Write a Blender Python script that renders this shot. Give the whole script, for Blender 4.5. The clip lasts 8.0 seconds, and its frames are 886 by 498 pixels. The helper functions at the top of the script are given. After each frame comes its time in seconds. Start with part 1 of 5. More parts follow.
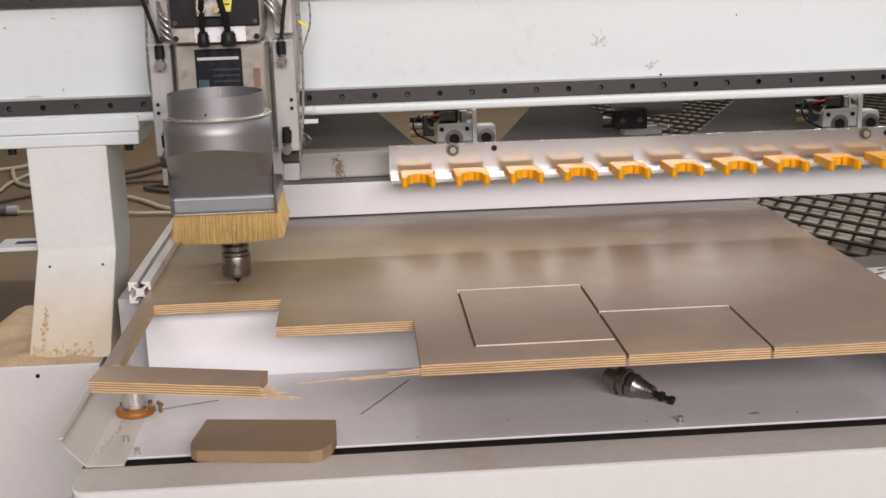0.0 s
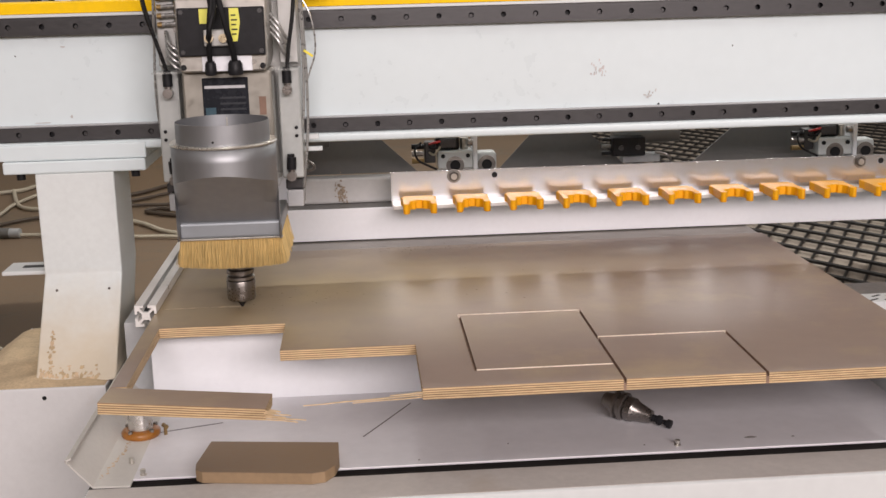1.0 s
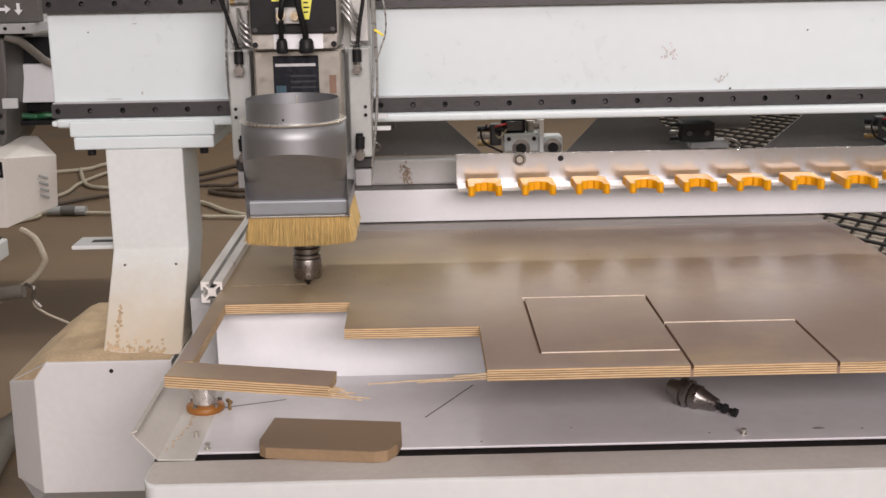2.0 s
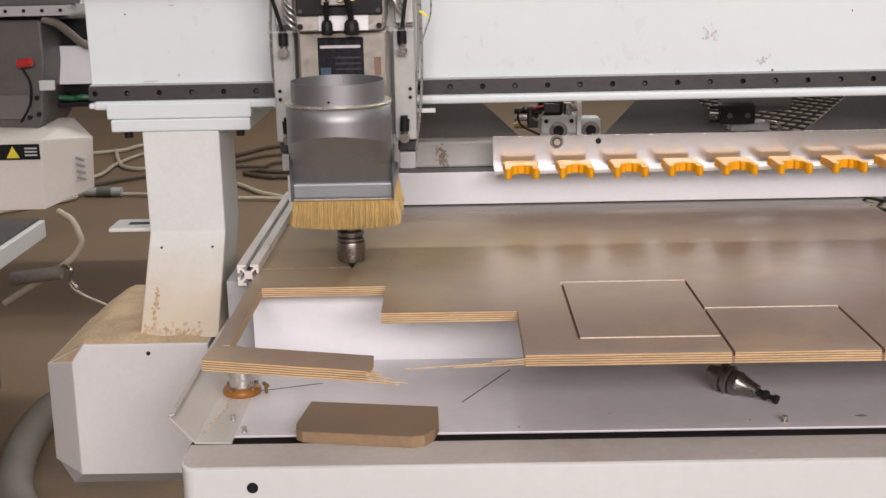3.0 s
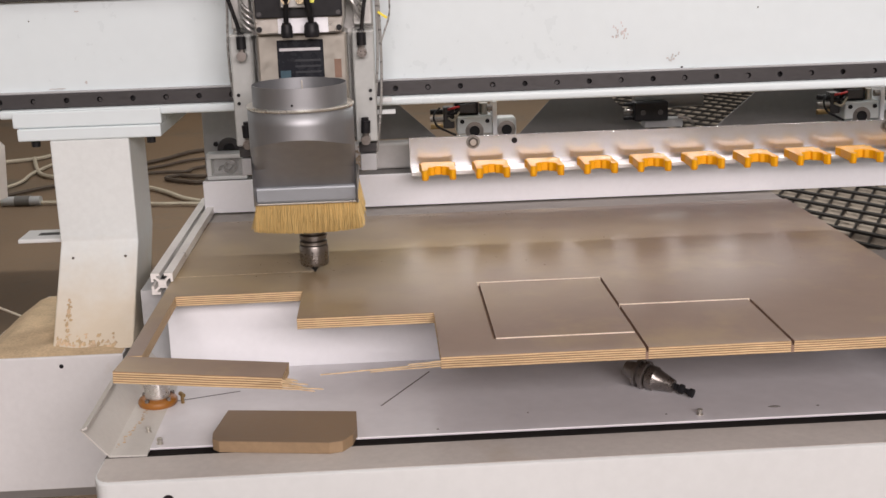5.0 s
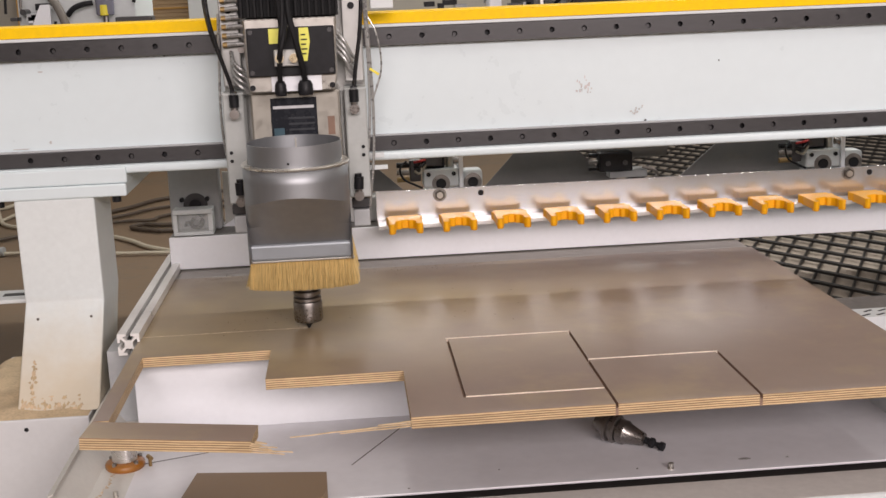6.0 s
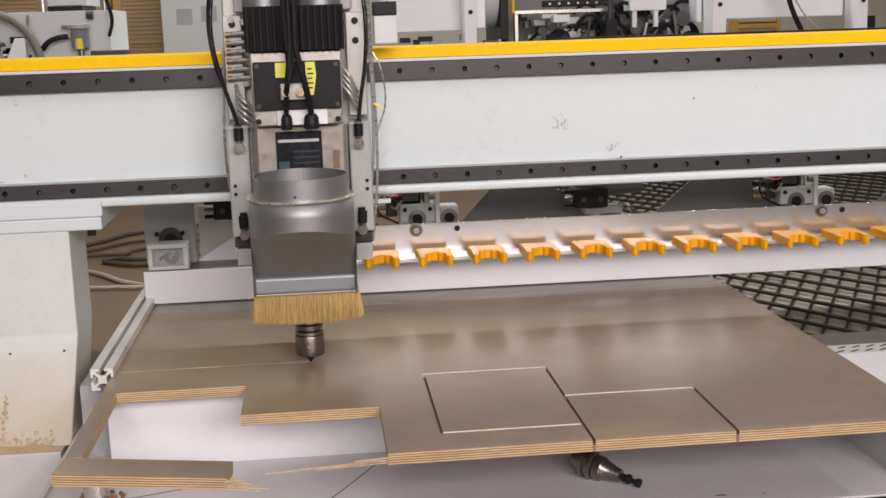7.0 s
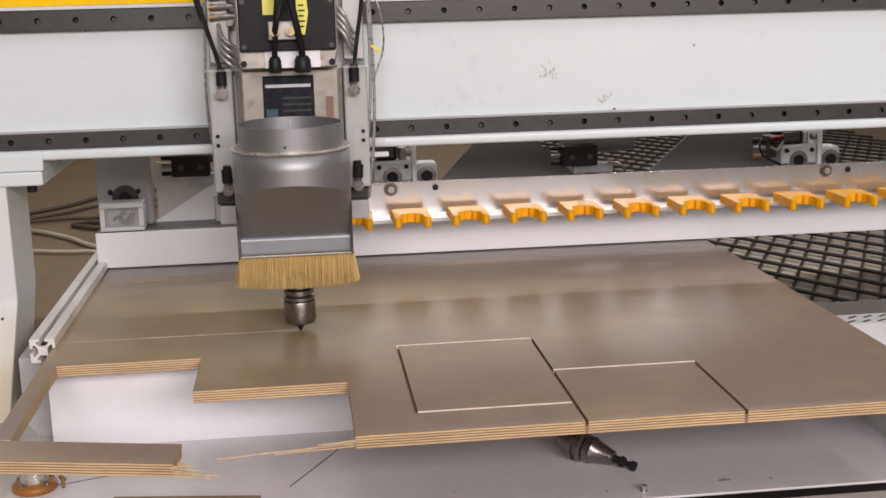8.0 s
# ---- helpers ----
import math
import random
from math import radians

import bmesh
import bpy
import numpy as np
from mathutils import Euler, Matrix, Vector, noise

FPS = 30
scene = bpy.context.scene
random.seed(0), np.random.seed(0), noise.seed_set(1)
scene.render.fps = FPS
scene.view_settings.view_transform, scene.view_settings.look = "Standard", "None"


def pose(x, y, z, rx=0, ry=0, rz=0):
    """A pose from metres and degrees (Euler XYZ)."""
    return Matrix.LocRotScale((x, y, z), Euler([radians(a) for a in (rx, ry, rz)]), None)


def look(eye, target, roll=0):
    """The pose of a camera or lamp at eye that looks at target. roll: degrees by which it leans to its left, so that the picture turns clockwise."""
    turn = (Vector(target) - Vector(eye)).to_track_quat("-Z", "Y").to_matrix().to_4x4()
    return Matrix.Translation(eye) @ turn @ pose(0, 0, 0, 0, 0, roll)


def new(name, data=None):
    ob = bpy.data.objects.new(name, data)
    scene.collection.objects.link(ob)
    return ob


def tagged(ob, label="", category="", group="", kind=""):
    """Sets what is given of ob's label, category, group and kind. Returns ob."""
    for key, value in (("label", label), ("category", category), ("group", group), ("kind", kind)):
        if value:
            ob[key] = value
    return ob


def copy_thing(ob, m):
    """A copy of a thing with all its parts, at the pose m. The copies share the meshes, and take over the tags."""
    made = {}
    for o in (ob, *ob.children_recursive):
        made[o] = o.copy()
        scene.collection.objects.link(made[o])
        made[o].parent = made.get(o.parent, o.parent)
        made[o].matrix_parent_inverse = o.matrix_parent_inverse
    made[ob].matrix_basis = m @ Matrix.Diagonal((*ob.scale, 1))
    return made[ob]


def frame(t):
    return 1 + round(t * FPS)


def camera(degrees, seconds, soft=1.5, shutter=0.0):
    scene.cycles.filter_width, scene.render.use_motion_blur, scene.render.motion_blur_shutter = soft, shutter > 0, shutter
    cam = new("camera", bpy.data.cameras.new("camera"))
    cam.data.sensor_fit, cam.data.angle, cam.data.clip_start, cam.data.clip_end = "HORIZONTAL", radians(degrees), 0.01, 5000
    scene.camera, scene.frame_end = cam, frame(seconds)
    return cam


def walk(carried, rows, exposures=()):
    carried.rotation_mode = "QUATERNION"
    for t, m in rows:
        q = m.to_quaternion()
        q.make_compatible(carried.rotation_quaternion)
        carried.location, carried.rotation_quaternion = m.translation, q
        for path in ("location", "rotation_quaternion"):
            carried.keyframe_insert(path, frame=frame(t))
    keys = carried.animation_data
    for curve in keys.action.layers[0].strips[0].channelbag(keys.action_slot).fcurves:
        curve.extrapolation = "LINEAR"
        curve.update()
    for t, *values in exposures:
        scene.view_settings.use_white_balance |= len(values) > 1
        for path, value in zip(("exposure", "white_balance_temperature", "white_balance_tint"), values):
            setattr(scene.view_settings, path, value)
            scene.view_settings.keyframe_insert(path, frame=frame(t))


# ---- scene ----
cam = camera(40.4, 8.0)
PATH = [
    (0, (-0.564, -2.226, 1.602), (-0.441, -0.288, 1.125), -1.70),
    (0.5, (-0.565, -2.245, 1.612), (-0.430, -0.301, 1.163), -1.80),
    (1, (-0.570, -2.261, 1.614), (-0.444, -0.314, 1.175), -1.50),
    (1.5, (-0.575, -2.260, 1.610), (-0.490, -0.311, 1.166), -1.30),
    (2, (-0.583, -2.254, 1.604), (-0.554, -0.308, 1.145), -1.00),
    (2.2, (-0.583, -2.249, 1.605), (-0.577, -0.305, 1.136), -1.10),
    (2.567, (-0.587, -2.244, 1.604), (-0.605, -0.302, 1.126), -1.10),
    (2.933, (-0.591, -2.238, 1.604), (-0.617, -0.300, 1.118), -1.20),
    (3.3, (-0.589, -2.237, 1.609), (-0.608, -0.300, 1.115), -1.30),
    (3.5, (-0.583, -2.242, 1.611), (-0.594, -0.305, 1.115), -1.30),
    (4, (-0.571, -2.252, 1.612), (-0.548, -0.316, 1.113), -1.40),
    (4.5, (-0.566, -2.248, 1.612), (-0.507, -0.312, 1.112), -1.60),
    (4.7, (-0.567, -2.241, 1.608), (-0.494, -0.304, 1.112), -1.69),
    (5.067, (-0.564, -2.230, 1.607), (-0.471, -0.293, 1.116), -1.86),
    (5.433, (-0.559, -2.224, 1.614), (-0.446, -0.285, 1.131), -2.04),
    (5.8, (-0.560, -2.223, 1.625), (-0.427, -0.280, 1.170), -2.21),
    (6, (-0.565, -2.226, 1.633), (-0.418, -0.278, 1.206), -2.30),
    (6.5, (-0.568, -2.226, 1.643), (-0.394, -0.267, 1.281), -2.30),
    (7, (-0.571, -2.225, 1.633), (-0.377, -0.269, 1.262), -1.80),
    (7.5, (-0.569, -2.201, 1.622), (-0.355, -0.253, 1.222), -1.50),
    (8, (-0.547, -2.034, 1.585), (-0.322, -0.093, 1.158), -1.40),
]
walk(cam, [(t, look(eye, target, roll)) for t, eye, target, roll in PATH],
     exposures=[(0.0, 0.0), (1.0, 0.0), (4.5, 0.0), (6.0, -0.02), (7.5, -0.08), (8.0, -0.08)])

# ---- world and light ----
world = bpy.data.worlds.new("hall_air")
scene.world = world
world.use_nodes = True
world.node_tree.nodes["Background"].inputs[0].default_value = (1.0, 0.96, 0.93, 1)
world.node_tree.nodes["Background"].inputs[1].default_value = 0.05
scene.view_settings.exposure = 0.0


def area(name, loc, target, sx, sy, power, color=(1, 0.97, 0.93)):
    d = bpy.data.lights.new(name, "AREA")
    d.shape, d.size, d.size_y, d.energy, d.color = "RECTANGLE", sx, sy, power, color
    o = new(name, d)
    o.matrix_world = look(loc, target)
    return o


# tube lamps under the hall's ceiling
for lx, k in ((-3.2, 0.62), (-0.4, 1.0), (2.4, 1.2)):
    for ly, p, sx, sy in ((-2.6, 15, 0.35, 2.4), (0.6, 10, 0.35, 2.4), (3.65, 84, 2.6, 0.16), (8.6, 46, 1.3, 3.0)):
        area("ceiling_light", (lx, ly, 4.7), (lx, ly + 0.001, 0), sx, 1.4 if lx < -2 and sy < 1 else sy, p * k)
# daylight through the window band behind the camera
area("window_daylight", (0.5, -5.85, 3.2), (0.5, 0, 2.4), 4.6, 1.3, 344, (1.0, 0.88, 0.87))

# ---- materials ----
MATS = {}


def mat(name, base, rough=0.5, metal=0.0, var=0.12, scale=6.0, fine=90.0, bump=0.05, coat=0.0, stain=None, stain_at=0.62, stain_scale=3.0,
        stretch=(1, 1, 1), island=0.0, emit=0.0):
    """A surface with broad and fine variation of colour and gloss, and fine relief."""
    m = bpy.data.materials.new(name)
    m.use_nodes = True
    nt = m.node_tree
    N, L = nt.nodes, nt.links
    b = N["Principled BSDF"]
    tc = N.new("ShaderNodeTexCoord")
    mp = N.new("ShaderNodeMapping")
    mp.inputs["Scale"].default_value = stretch
    L.new(tc.outputs["Object"], mp.inputs[0])
    n1 = N.new("ShaderNodeTexNoise")
    n1.inputs["Scale"].default_value, n1.inputs["Detail"].default_value = scale, 4
    n2 = N.new("ShaderNodeTexNoise")
    n2.inputs["Scale"].default_value, n2.inputs["Detail"].default_value = fine, 3
    for n in (n1, n2):
        L.new(mp.outputs[0], n.inputs["Vector"])
    add = N.new("ShaderNodeMath")
    add.operation = "ADD"
    L.new(n1.outputs[0], add.inputs[0])
    L.new(n2.outputs[0], add.inputs[1])
    mr = N.new("ShaderNodeMapRange")
    mr.inputs[1].default_value, mr.inputs[2].default_value = 0.7, 1.3
    mr.inputs[3].default_value, mr.inputs[4].default_value = 1 - var, 1 + var
    L.new(add.outputs[0], mr.inputs[0])
    mul = N.new("ShaderNodeVectorMath")
    mul.operation = "SCALE"
    mul.inputs[0].default_value = base
    L.new(mr.outputs[0], mul.inputs["Scale"])
    out = mul.outputs[0]
    if stain:
        n3 = N.new("ShaderNodeTexNoise")
        n3.inputs["Scale"].default_value, n3.inputs["Detail"].default_value, n3.inputs["Roughness"].default_value = stain_scale, 6, 0.65
        L.new(tc.outputs["Object"], n3.inputs["Vector"])
        sr = N.new("ShaderNodeMapRange")
        sr.inputs[1].default_value, sr.inputs[2].default_value = stain_at, stain_at + 0.12
        L.new(n3.outputs[0], sr.inputs[0])
        mx = N.new("ShaderNodeMix")
        mx.data_type = "RGBA"
        L.new(sr.outputs[0], mx.inputs[0])
        L.new(out, mx.inputs[6])
        mx.inputs[7].default_value = (*stain, 1)
        out = mx.outputs[2]
    L.new(out, b.inputs["Base Color"])
    rr = N.new("ShaderNodeMapRange")
    rr.inputs[1].default_value, rr.inputs[2].default_value = 0.7, 1.3
    rr.inputs[3].default_value, rr.inputs[4].default_value = max(rough - 0.08, 0.02), min(rough + 0.08, 1)
    L.new(add.outputs[0], rr.inputs[0])
    L.new(rr.outputs[0], b.inputs["Roughness"])
    b.inputs["Metallic"].default_value = metal
    b.inputs["Coat Weight"].default_value, b.inputs["Coat Roughness"].default_value = coat, 0.14
    if bump:
        bp = N.new("ShaderNodeBump")
        bp.inputs["Strength"].default_value, bp.inputs["Distance"].default_value = bump, 0.002
        L.new(n2.outputs[0], bp.inputs["Height"])
        L.new(bp.outputs[0], b.inputs["Normal"])
    if emit:
        b.inputs["Emission Color"].default_value = (*base, 1)
        b.inputs["Emission Strength"].default_value = emit
    MATS[name] = m
    return m


def ply_mat(name):
    """Layered edge of birch plywood: light and dark veneers one above the other."""
    m = mat(name, (0.60, 0.50, 0.37), 0.7, var=0.25, scale=30, fine=200, stretch=(0.25, 0.25, 4))
    N, L = m.node_tree.nodes, m.node_tree.links
    b = N["Principled BSDF"]
    old = b.inputs["Base Color"].links[0].from_socket
    tc = N.new("ShaderNodeTexCoord")
    sp = N.new("ShaderNodeSeparateXYZ")
    L.new(tc.outputs["Object"], sp.inputs[0])
    nz = N.new("ShaderNodeTexNoise")
    nz.inputs["Scale"].default_value = 9
    L.new(tc.outputs["Object"], nz.inputs["Vector"])
    wob = N.new("ShaderNodeMath")
    wob.operation = "MULTIPLY_ADD"
    wob.inputs[1].default_value = 0.0016
    L.new(nz.outputs[0], wob.inputs[0])
    L.new(sp.outputs[2], wob.inputs[2])
    sc = N.new("ShaderNodeMath")
    sc.operation = "MULTIPLY"
    sc.inputs[1].default_value = 1 / 0.0036
    L.new(wob.outputs[0], sc.inputs[0])
    fr = N.new("ShaderNodeMath")
    fr.operation = "FRACT"
    L.new(sc.outputs[0], fr.inputs[0])
    ramp = N.new("ShaderNodeValToRGB")
    e = ramp.color_ramp.elements
    e[0].position, e[0].color = 0.0, (0.26, 0.17, 0.11, 1)
    e[1].position, e[1].color = 0.24, (0.42, 0.28, 0.18, 1)
    for p, c in ((0.34, (1.0, 0.90, 0.70, 1)), (0.80, (1.1, 1.02, 0.85, 1)), (0.93, (0.62, 0.42, 0.24, 1))):
        n = e.new(p)
        n.color = c
    L.new(fr.outputs[0], ramp.inputs[0])
    mx = N.new("ShaderNodeMix")
    mx.data_type, mx.blend_type = "RGBA", "MULTIPLY"
    mx.inputs[0].default_value = 1
    L.new(old, mx.inputs[6])
    L.new(ramp.outputs[0], mx.inputs[7])
    L.new(mx.outputs[2], b.inputs["Base Color"])
    return m


def glass_mat(name, tint=(0.95, 0.98, 0.96), alpha=0.14):
    m = bpy.data.materials.new(name)
    m.use_nodes = True
    b = m.node_tree.nodes["Principled BSDF"]
    b.inputs["Base Color"].default_value = (*tint, 1)
    b.inputs["Roughness"].default_value = 0.08
    b.inputs["Alpha"].default_value = alpha
    MATS[name] = m
    return m


WHITE = mat("white_enamel", (0.65, 0.68, 0.685), 0.38, var=0.025, scale=3, fine=60, bump=0.015, stain=(0.62, 0.59, 0.53), stain_at=0.68, stain_scale=3)
BEAMW = mat("beam_white_paint", (0.69, 0.775, 0.80), 0.34, var=0.012, scale=2, fine=40, bump=0.0)
DUSTYW = mat("dusty_white_enamel", (0.60, 0.585, 0.55), 0.5, var=0.05, scale=4, fine=120, stain=(0.50, 0.40, 0.26), stain_at=0.60, stain_scale=4)
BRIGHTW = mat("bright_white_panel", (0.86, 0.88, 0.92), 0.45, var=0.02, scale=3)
DECK = mat("grey_coated_sheet", (0.68, 0.675, 0.705), 0.34, var=0.04, scale=5, fine=40, bump=0.0)
RAIL = mat("ground_steel_rail", (0.066, 0.064, 0.066), 0.38, 0.5, var=0.08, scale=5, fine=200, stretch=(0.3, 1, 1))
DARK = mat("black_oxide", (0.02, 0.02, 0.022), 0.45, 0.2, var=0.2)
BLACK = mat("black_plastic", (0.016, 0.016, 0.018), 0.42, var=0.2, scale=20)
RUBBER = mat("black_rubber", (0.012, 0.012, 0.013), 0.6, var=0.25, scale=15)
PROF = mat("extruded_aluminium", (0.86, 0.85, 0.83), 0.35, 0.15, var=0.05, scale=8)
ALU = mat("milled_aluminium", (0.56, 0.54, 0.49), 0.33, 0.8, var=0.06, scale=8, fine=260, stretch=(1, 1, 0.2))
FLANGE = mat("brushed_flange", (0.66, 0.66, 0.67), 0.16, 0.8, var=0.01, scale=6, fine=40, bump=0.0)
ALUP = mat("satin_aluminium_sheet", (0.66, 0.66, 0.66), 0.42, 0.55, var=0.03, scale=6, fine=60, bump=0.0)
ZINC = mat("galvanised_sheet", (0.32, 0.33, 0.345), 0.40, 0.84, var=0.05, scale=9, fine=60, stretch=(1, 1, 0.5), bump=0.0)
STEEL = mat("turned_steel", (0.27, 0.25, 0.235), 0.32, 0.95, var=0.1, scale=20, fine=300)
BRASSL = mat("pale_brass", (0.60, 0.50, 0.34), 0.3, 0.8, var=0.1)
BRASSD = mat("dull_brass", (0.34, 0.23, 0.10), 0.4, 0.8, var=0.1)
AMBER = mat("amber_plastic_flange", (0.30, 0.115, 0.014), 0.35, var=0.15, coat=0.3)
ORANGE = mat("orange_moulded_plastic", (0.95, 0.45, 0.006), 0.42, var=0.06, scale=20)
YELLOW = mat("yellow_paint", (0.90, 0.56, 0.0), 0.6, var=0.06, scale=5, stain=(0.55, 0.38, 0.05), stain_at=0.68)
TAGY = mat("yellow_tape", (0.85, 0.72, 0.06), 0.45, var=0.05)
FILM = mat("brown_phenolic_film", (0.264, 0.195, 0.155), 0.30, var=0.05, scale=3.0, fine=24, bump=0.0, coat=0.0, stain=(0.34, 0.255, 0.165), stain_at=0.52, stain_scale=2.2)
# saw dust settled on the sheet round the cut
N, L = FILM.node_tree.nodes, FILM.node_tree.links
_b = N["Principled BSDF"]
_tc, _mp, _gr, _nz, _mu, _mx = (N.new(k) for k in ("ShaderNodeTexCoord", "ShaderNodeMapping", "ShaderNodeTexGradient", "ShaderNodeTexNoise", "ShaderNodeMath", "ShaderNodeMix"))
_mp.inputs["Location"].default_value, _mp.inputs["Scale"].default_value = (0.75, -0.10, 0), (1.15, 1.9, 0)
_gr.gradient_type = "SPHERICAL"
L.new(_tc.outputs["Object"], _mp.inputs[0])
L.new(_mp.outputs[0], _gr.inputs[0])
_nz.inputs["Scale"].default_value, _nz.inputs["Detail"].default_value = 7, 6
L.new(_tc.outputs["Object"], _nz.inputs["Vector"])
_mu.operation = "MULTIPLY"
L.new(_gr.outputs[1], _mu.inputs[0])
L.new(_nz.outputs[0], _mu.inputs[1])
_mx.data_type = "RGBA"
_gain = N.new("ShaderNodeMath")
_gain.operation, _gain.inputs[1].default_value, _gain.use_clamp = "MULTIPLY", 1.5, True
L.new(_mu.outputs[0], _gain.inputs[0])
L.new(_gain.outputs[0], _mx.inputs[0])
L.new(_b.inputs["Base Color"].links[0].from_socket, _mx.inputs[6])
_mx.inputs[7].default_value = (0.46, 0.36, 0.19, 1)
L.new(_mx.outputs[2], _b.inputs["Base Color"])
RIMT = mat("grey_brown_enamel", (0.50, 0.47, 0.445), 0.5, var=0.08, scale=5, stain=(0.42, 0.37, 0.32), stain_at=0.58)
PLY = ply_mat("plywood_edge")
# groove floors and side walls: shade of the narrow cut put into the colour
PLYSHADE = mat("shaded_groove_ply", (0.26, 0.17, 0.125), 0.8, var=0.25, scale=40)
SPLINT = mat("birch_splinter", (0.62, 0.47, 0.29), 0.7, var=0.2, scale=60)
DUST = mat("saw_dust", (0.52, 0.40, 0.255), 0.9, var=0.2, scale=20, fine=200, bump=0.3)
FLOOR = mat("hall_floor_concrete", (0.178, 0.122, 0.077), 0.55, var=0.16, scale=1.2, fine=30, bump=0.05, stain=(0.14, 0.112, 0.082), stain_at=0.55, stain_scale=1.3)
WALLM = mat("hall_wall_plaster", (0.55, 0.52, 0.46), 0.8, var=0.05, scale=2)
CEILM = mat("hall_ceiling_sheet", (0.6, 0.6, 0.6), 0.7, var=0.05, scale=2)
WOODD = mat("varnished_louvre_wood", (0.60, 0.34, 0.085), 0.45, var=0.15, scale=8, stretch=(1, 1, 4))
# grey paint, toned darker so the gusset sheets carry the gantry's shade
GREYP = mat("grey_paint_and_shade", (0.15, 0.145, 0.14), 0.42, var=0.06, scale=4, stain=(0.3, 0.27, 0.23), stain_at=0.66)
MIDG = mat("mid_grey_paint", (0.42, 0.43, 0.44), 0.45, var=0.06, scale=4)
CAST = mat("grey_cast_column", (0.12, 0.115, 0.11), 0.5, 0.2, var=0.1)
CABLE = mat("beige_cable_sheath", (0.48, 0.43, 0.34), 0.6, var=0.1)
GHOSE = mat("grey_ribbed_hose", (0.19, 0.175, 0.155), 0.55, var=0.15)
MESH = mat("dark_wire_mesh", (0.03, 0.027, 0.025), 0.5, 0.3, var=0.2)
MATB = mat("grey_underlay", (0.34, 0.29, 0.24), 0.7, var=0.25, scale=3)
RUST = mat("rust_dust", (0.55, 0.42, 0.28), 0.85, var=0.25, scale=25)
LABELK = mat("black_label", (0.02, 0.022, 0.028), 0.3, var=0.1)
LABELW = mat("label_print", (0.6, 0.6, 0.62), 0.4)
LABELB = mat("label_blue", (0.04, 0.09, 0.12), 0.4)
BROWNL = mat("brown_sticker", (0.22, 0.13, 0.09), 0.5)
PENCIL = mat("pencil_line", (0.13, 0.12, 0.12), 0.5, var=0.3, scale=50)
SMUDGE = mat("grey_smudge", (0.50, 0.49, 0.48), 0.5, var=0.2, scale=60)
PINKS = mat("pink_smudge", (0.56, 0.52, 0.52), 0.5, var=0.2, scale=60)
RED = mat("red_plastic", (0.5, 0.03, 0.03), 0.4)
GREEN = mat("green_plastic", (0.04, 0.17, 0.08), 0.4)
CLEAR = glass_mat("clear_acrylic")
BAGM = glass_mat("oil_cup_plastic", (0.25, 0.25, 0.32), 0.75)

ORANGE.node_tree.nodes["Principled BSDF"].inputs["Specular IOR Level"].default_value = 0.3
for _m in (BLACK, RUBBER, DARK, YELLOW, LABELK):
    _m.node_tree.nodes["Principled BSDF"].inputs["Specular IOR Level"].default_value = 0.18
for _m, _v in ((FILM, 0.36), (ZINC, 0.48), (DECK, 0.33), (FLANGE, 0.19)):
    _i = _m.node_tree.nodes["Principled BSDF"].inputs["Roughness"]
    for _l in list(_i.links):
        _m.node_tree.links.remove(_l)
    _i.default_value = _v
FILM.node_tree.nodes["Principled BSDF"].inputs["Specular IOR Level"].default_value = 0.5

# ---- mesh helpers ----


def bm_obj(name, bm, material, parent=None, smooth=False):
    me = bpy.data.meshes.new(name)
    bmesh.ops.recalc_face_normals(bm, faces=bm.faces[:])
    bm.to_mesh(me)
    bm.free()
    for m in (material if isinstance(material, (list, tuple)) else [material]):
        me.materials.append(m)
    if smooth:
        me.polygons.foreach_set("use_smooth", [True] * len(me.polygons))
        me.set_sharp_from_angle(angle=radians(35))
    o = new(name, me)
    if parent:
        o.parent = parent
    return o


def part(name, bm, material, parent, label="", smooth=False):
    o = bm_obj(name, bm, material, parent, smooth)
    return tagged(o, label) if label else o


def thing(name, label, category, group="", kind="", at=(0, 0, 0)):
    e = new(name)
    e.location = at
    return tagged(e, label, category, group, kind)


def box(x0, x1, y0, y1, z0, z1, bevel=0.0, bm=None, seg=2):
    own = bm is None
    b2 = bmesh.new()
    bmesh.ops.create_cube(b2, size=1)
    for v in b2.verts:
        v.co = ((x0 + x1) / 2 + v.co.x * (x1 - x0), (y0 + y1) / 2 + v.co.y * (y1 - y0), (z0 + z1) / 2 + v.co.z * (z1 - z0))
    if bevel:
        bmesh.ops.bevel(b2, geom=b2.edges[:], offset=bevel, segments=seg, profile=0.5, affect="EDGES")
    if own:
        return b2
    return join(bm, b2)


def join(bm, b2, m=None):
    """Adds the mesh b2, moved by m, to bm."""
    if m is not None:
        bmesh.ops.transform(b2, matrix=m, verts=b2.verts)
    me = bpy.data.meshes.new("t")
    b2.to_mesh(me)
    b2.free()
    bm.from_mesh(me)
    bpy.data.meshes.remove(me)
    return bm


def cyl(p0, p1, r0, r1=None, n=20, bm=None, caps=True):
    p0, p1 = Vector(p0), Vector(p1)
    b2 = bmesh.new()
    d = p1 - p0
    bmesh.ops.create_cone(b2, cap_ends=caps, segments=n, radius1=r0, radius2=r0 if r1 is None else r1, depth=d.length)
    q = d.to_track_quat("Z", "Y").to_matrix().to_4x4()
    bmesh.ops.transform(b2, matrix=Matrix.Translation((p0 + p1) / 2) @ q, verts=b2.verts)
    return b2 if bm is None else join(bm, b2)


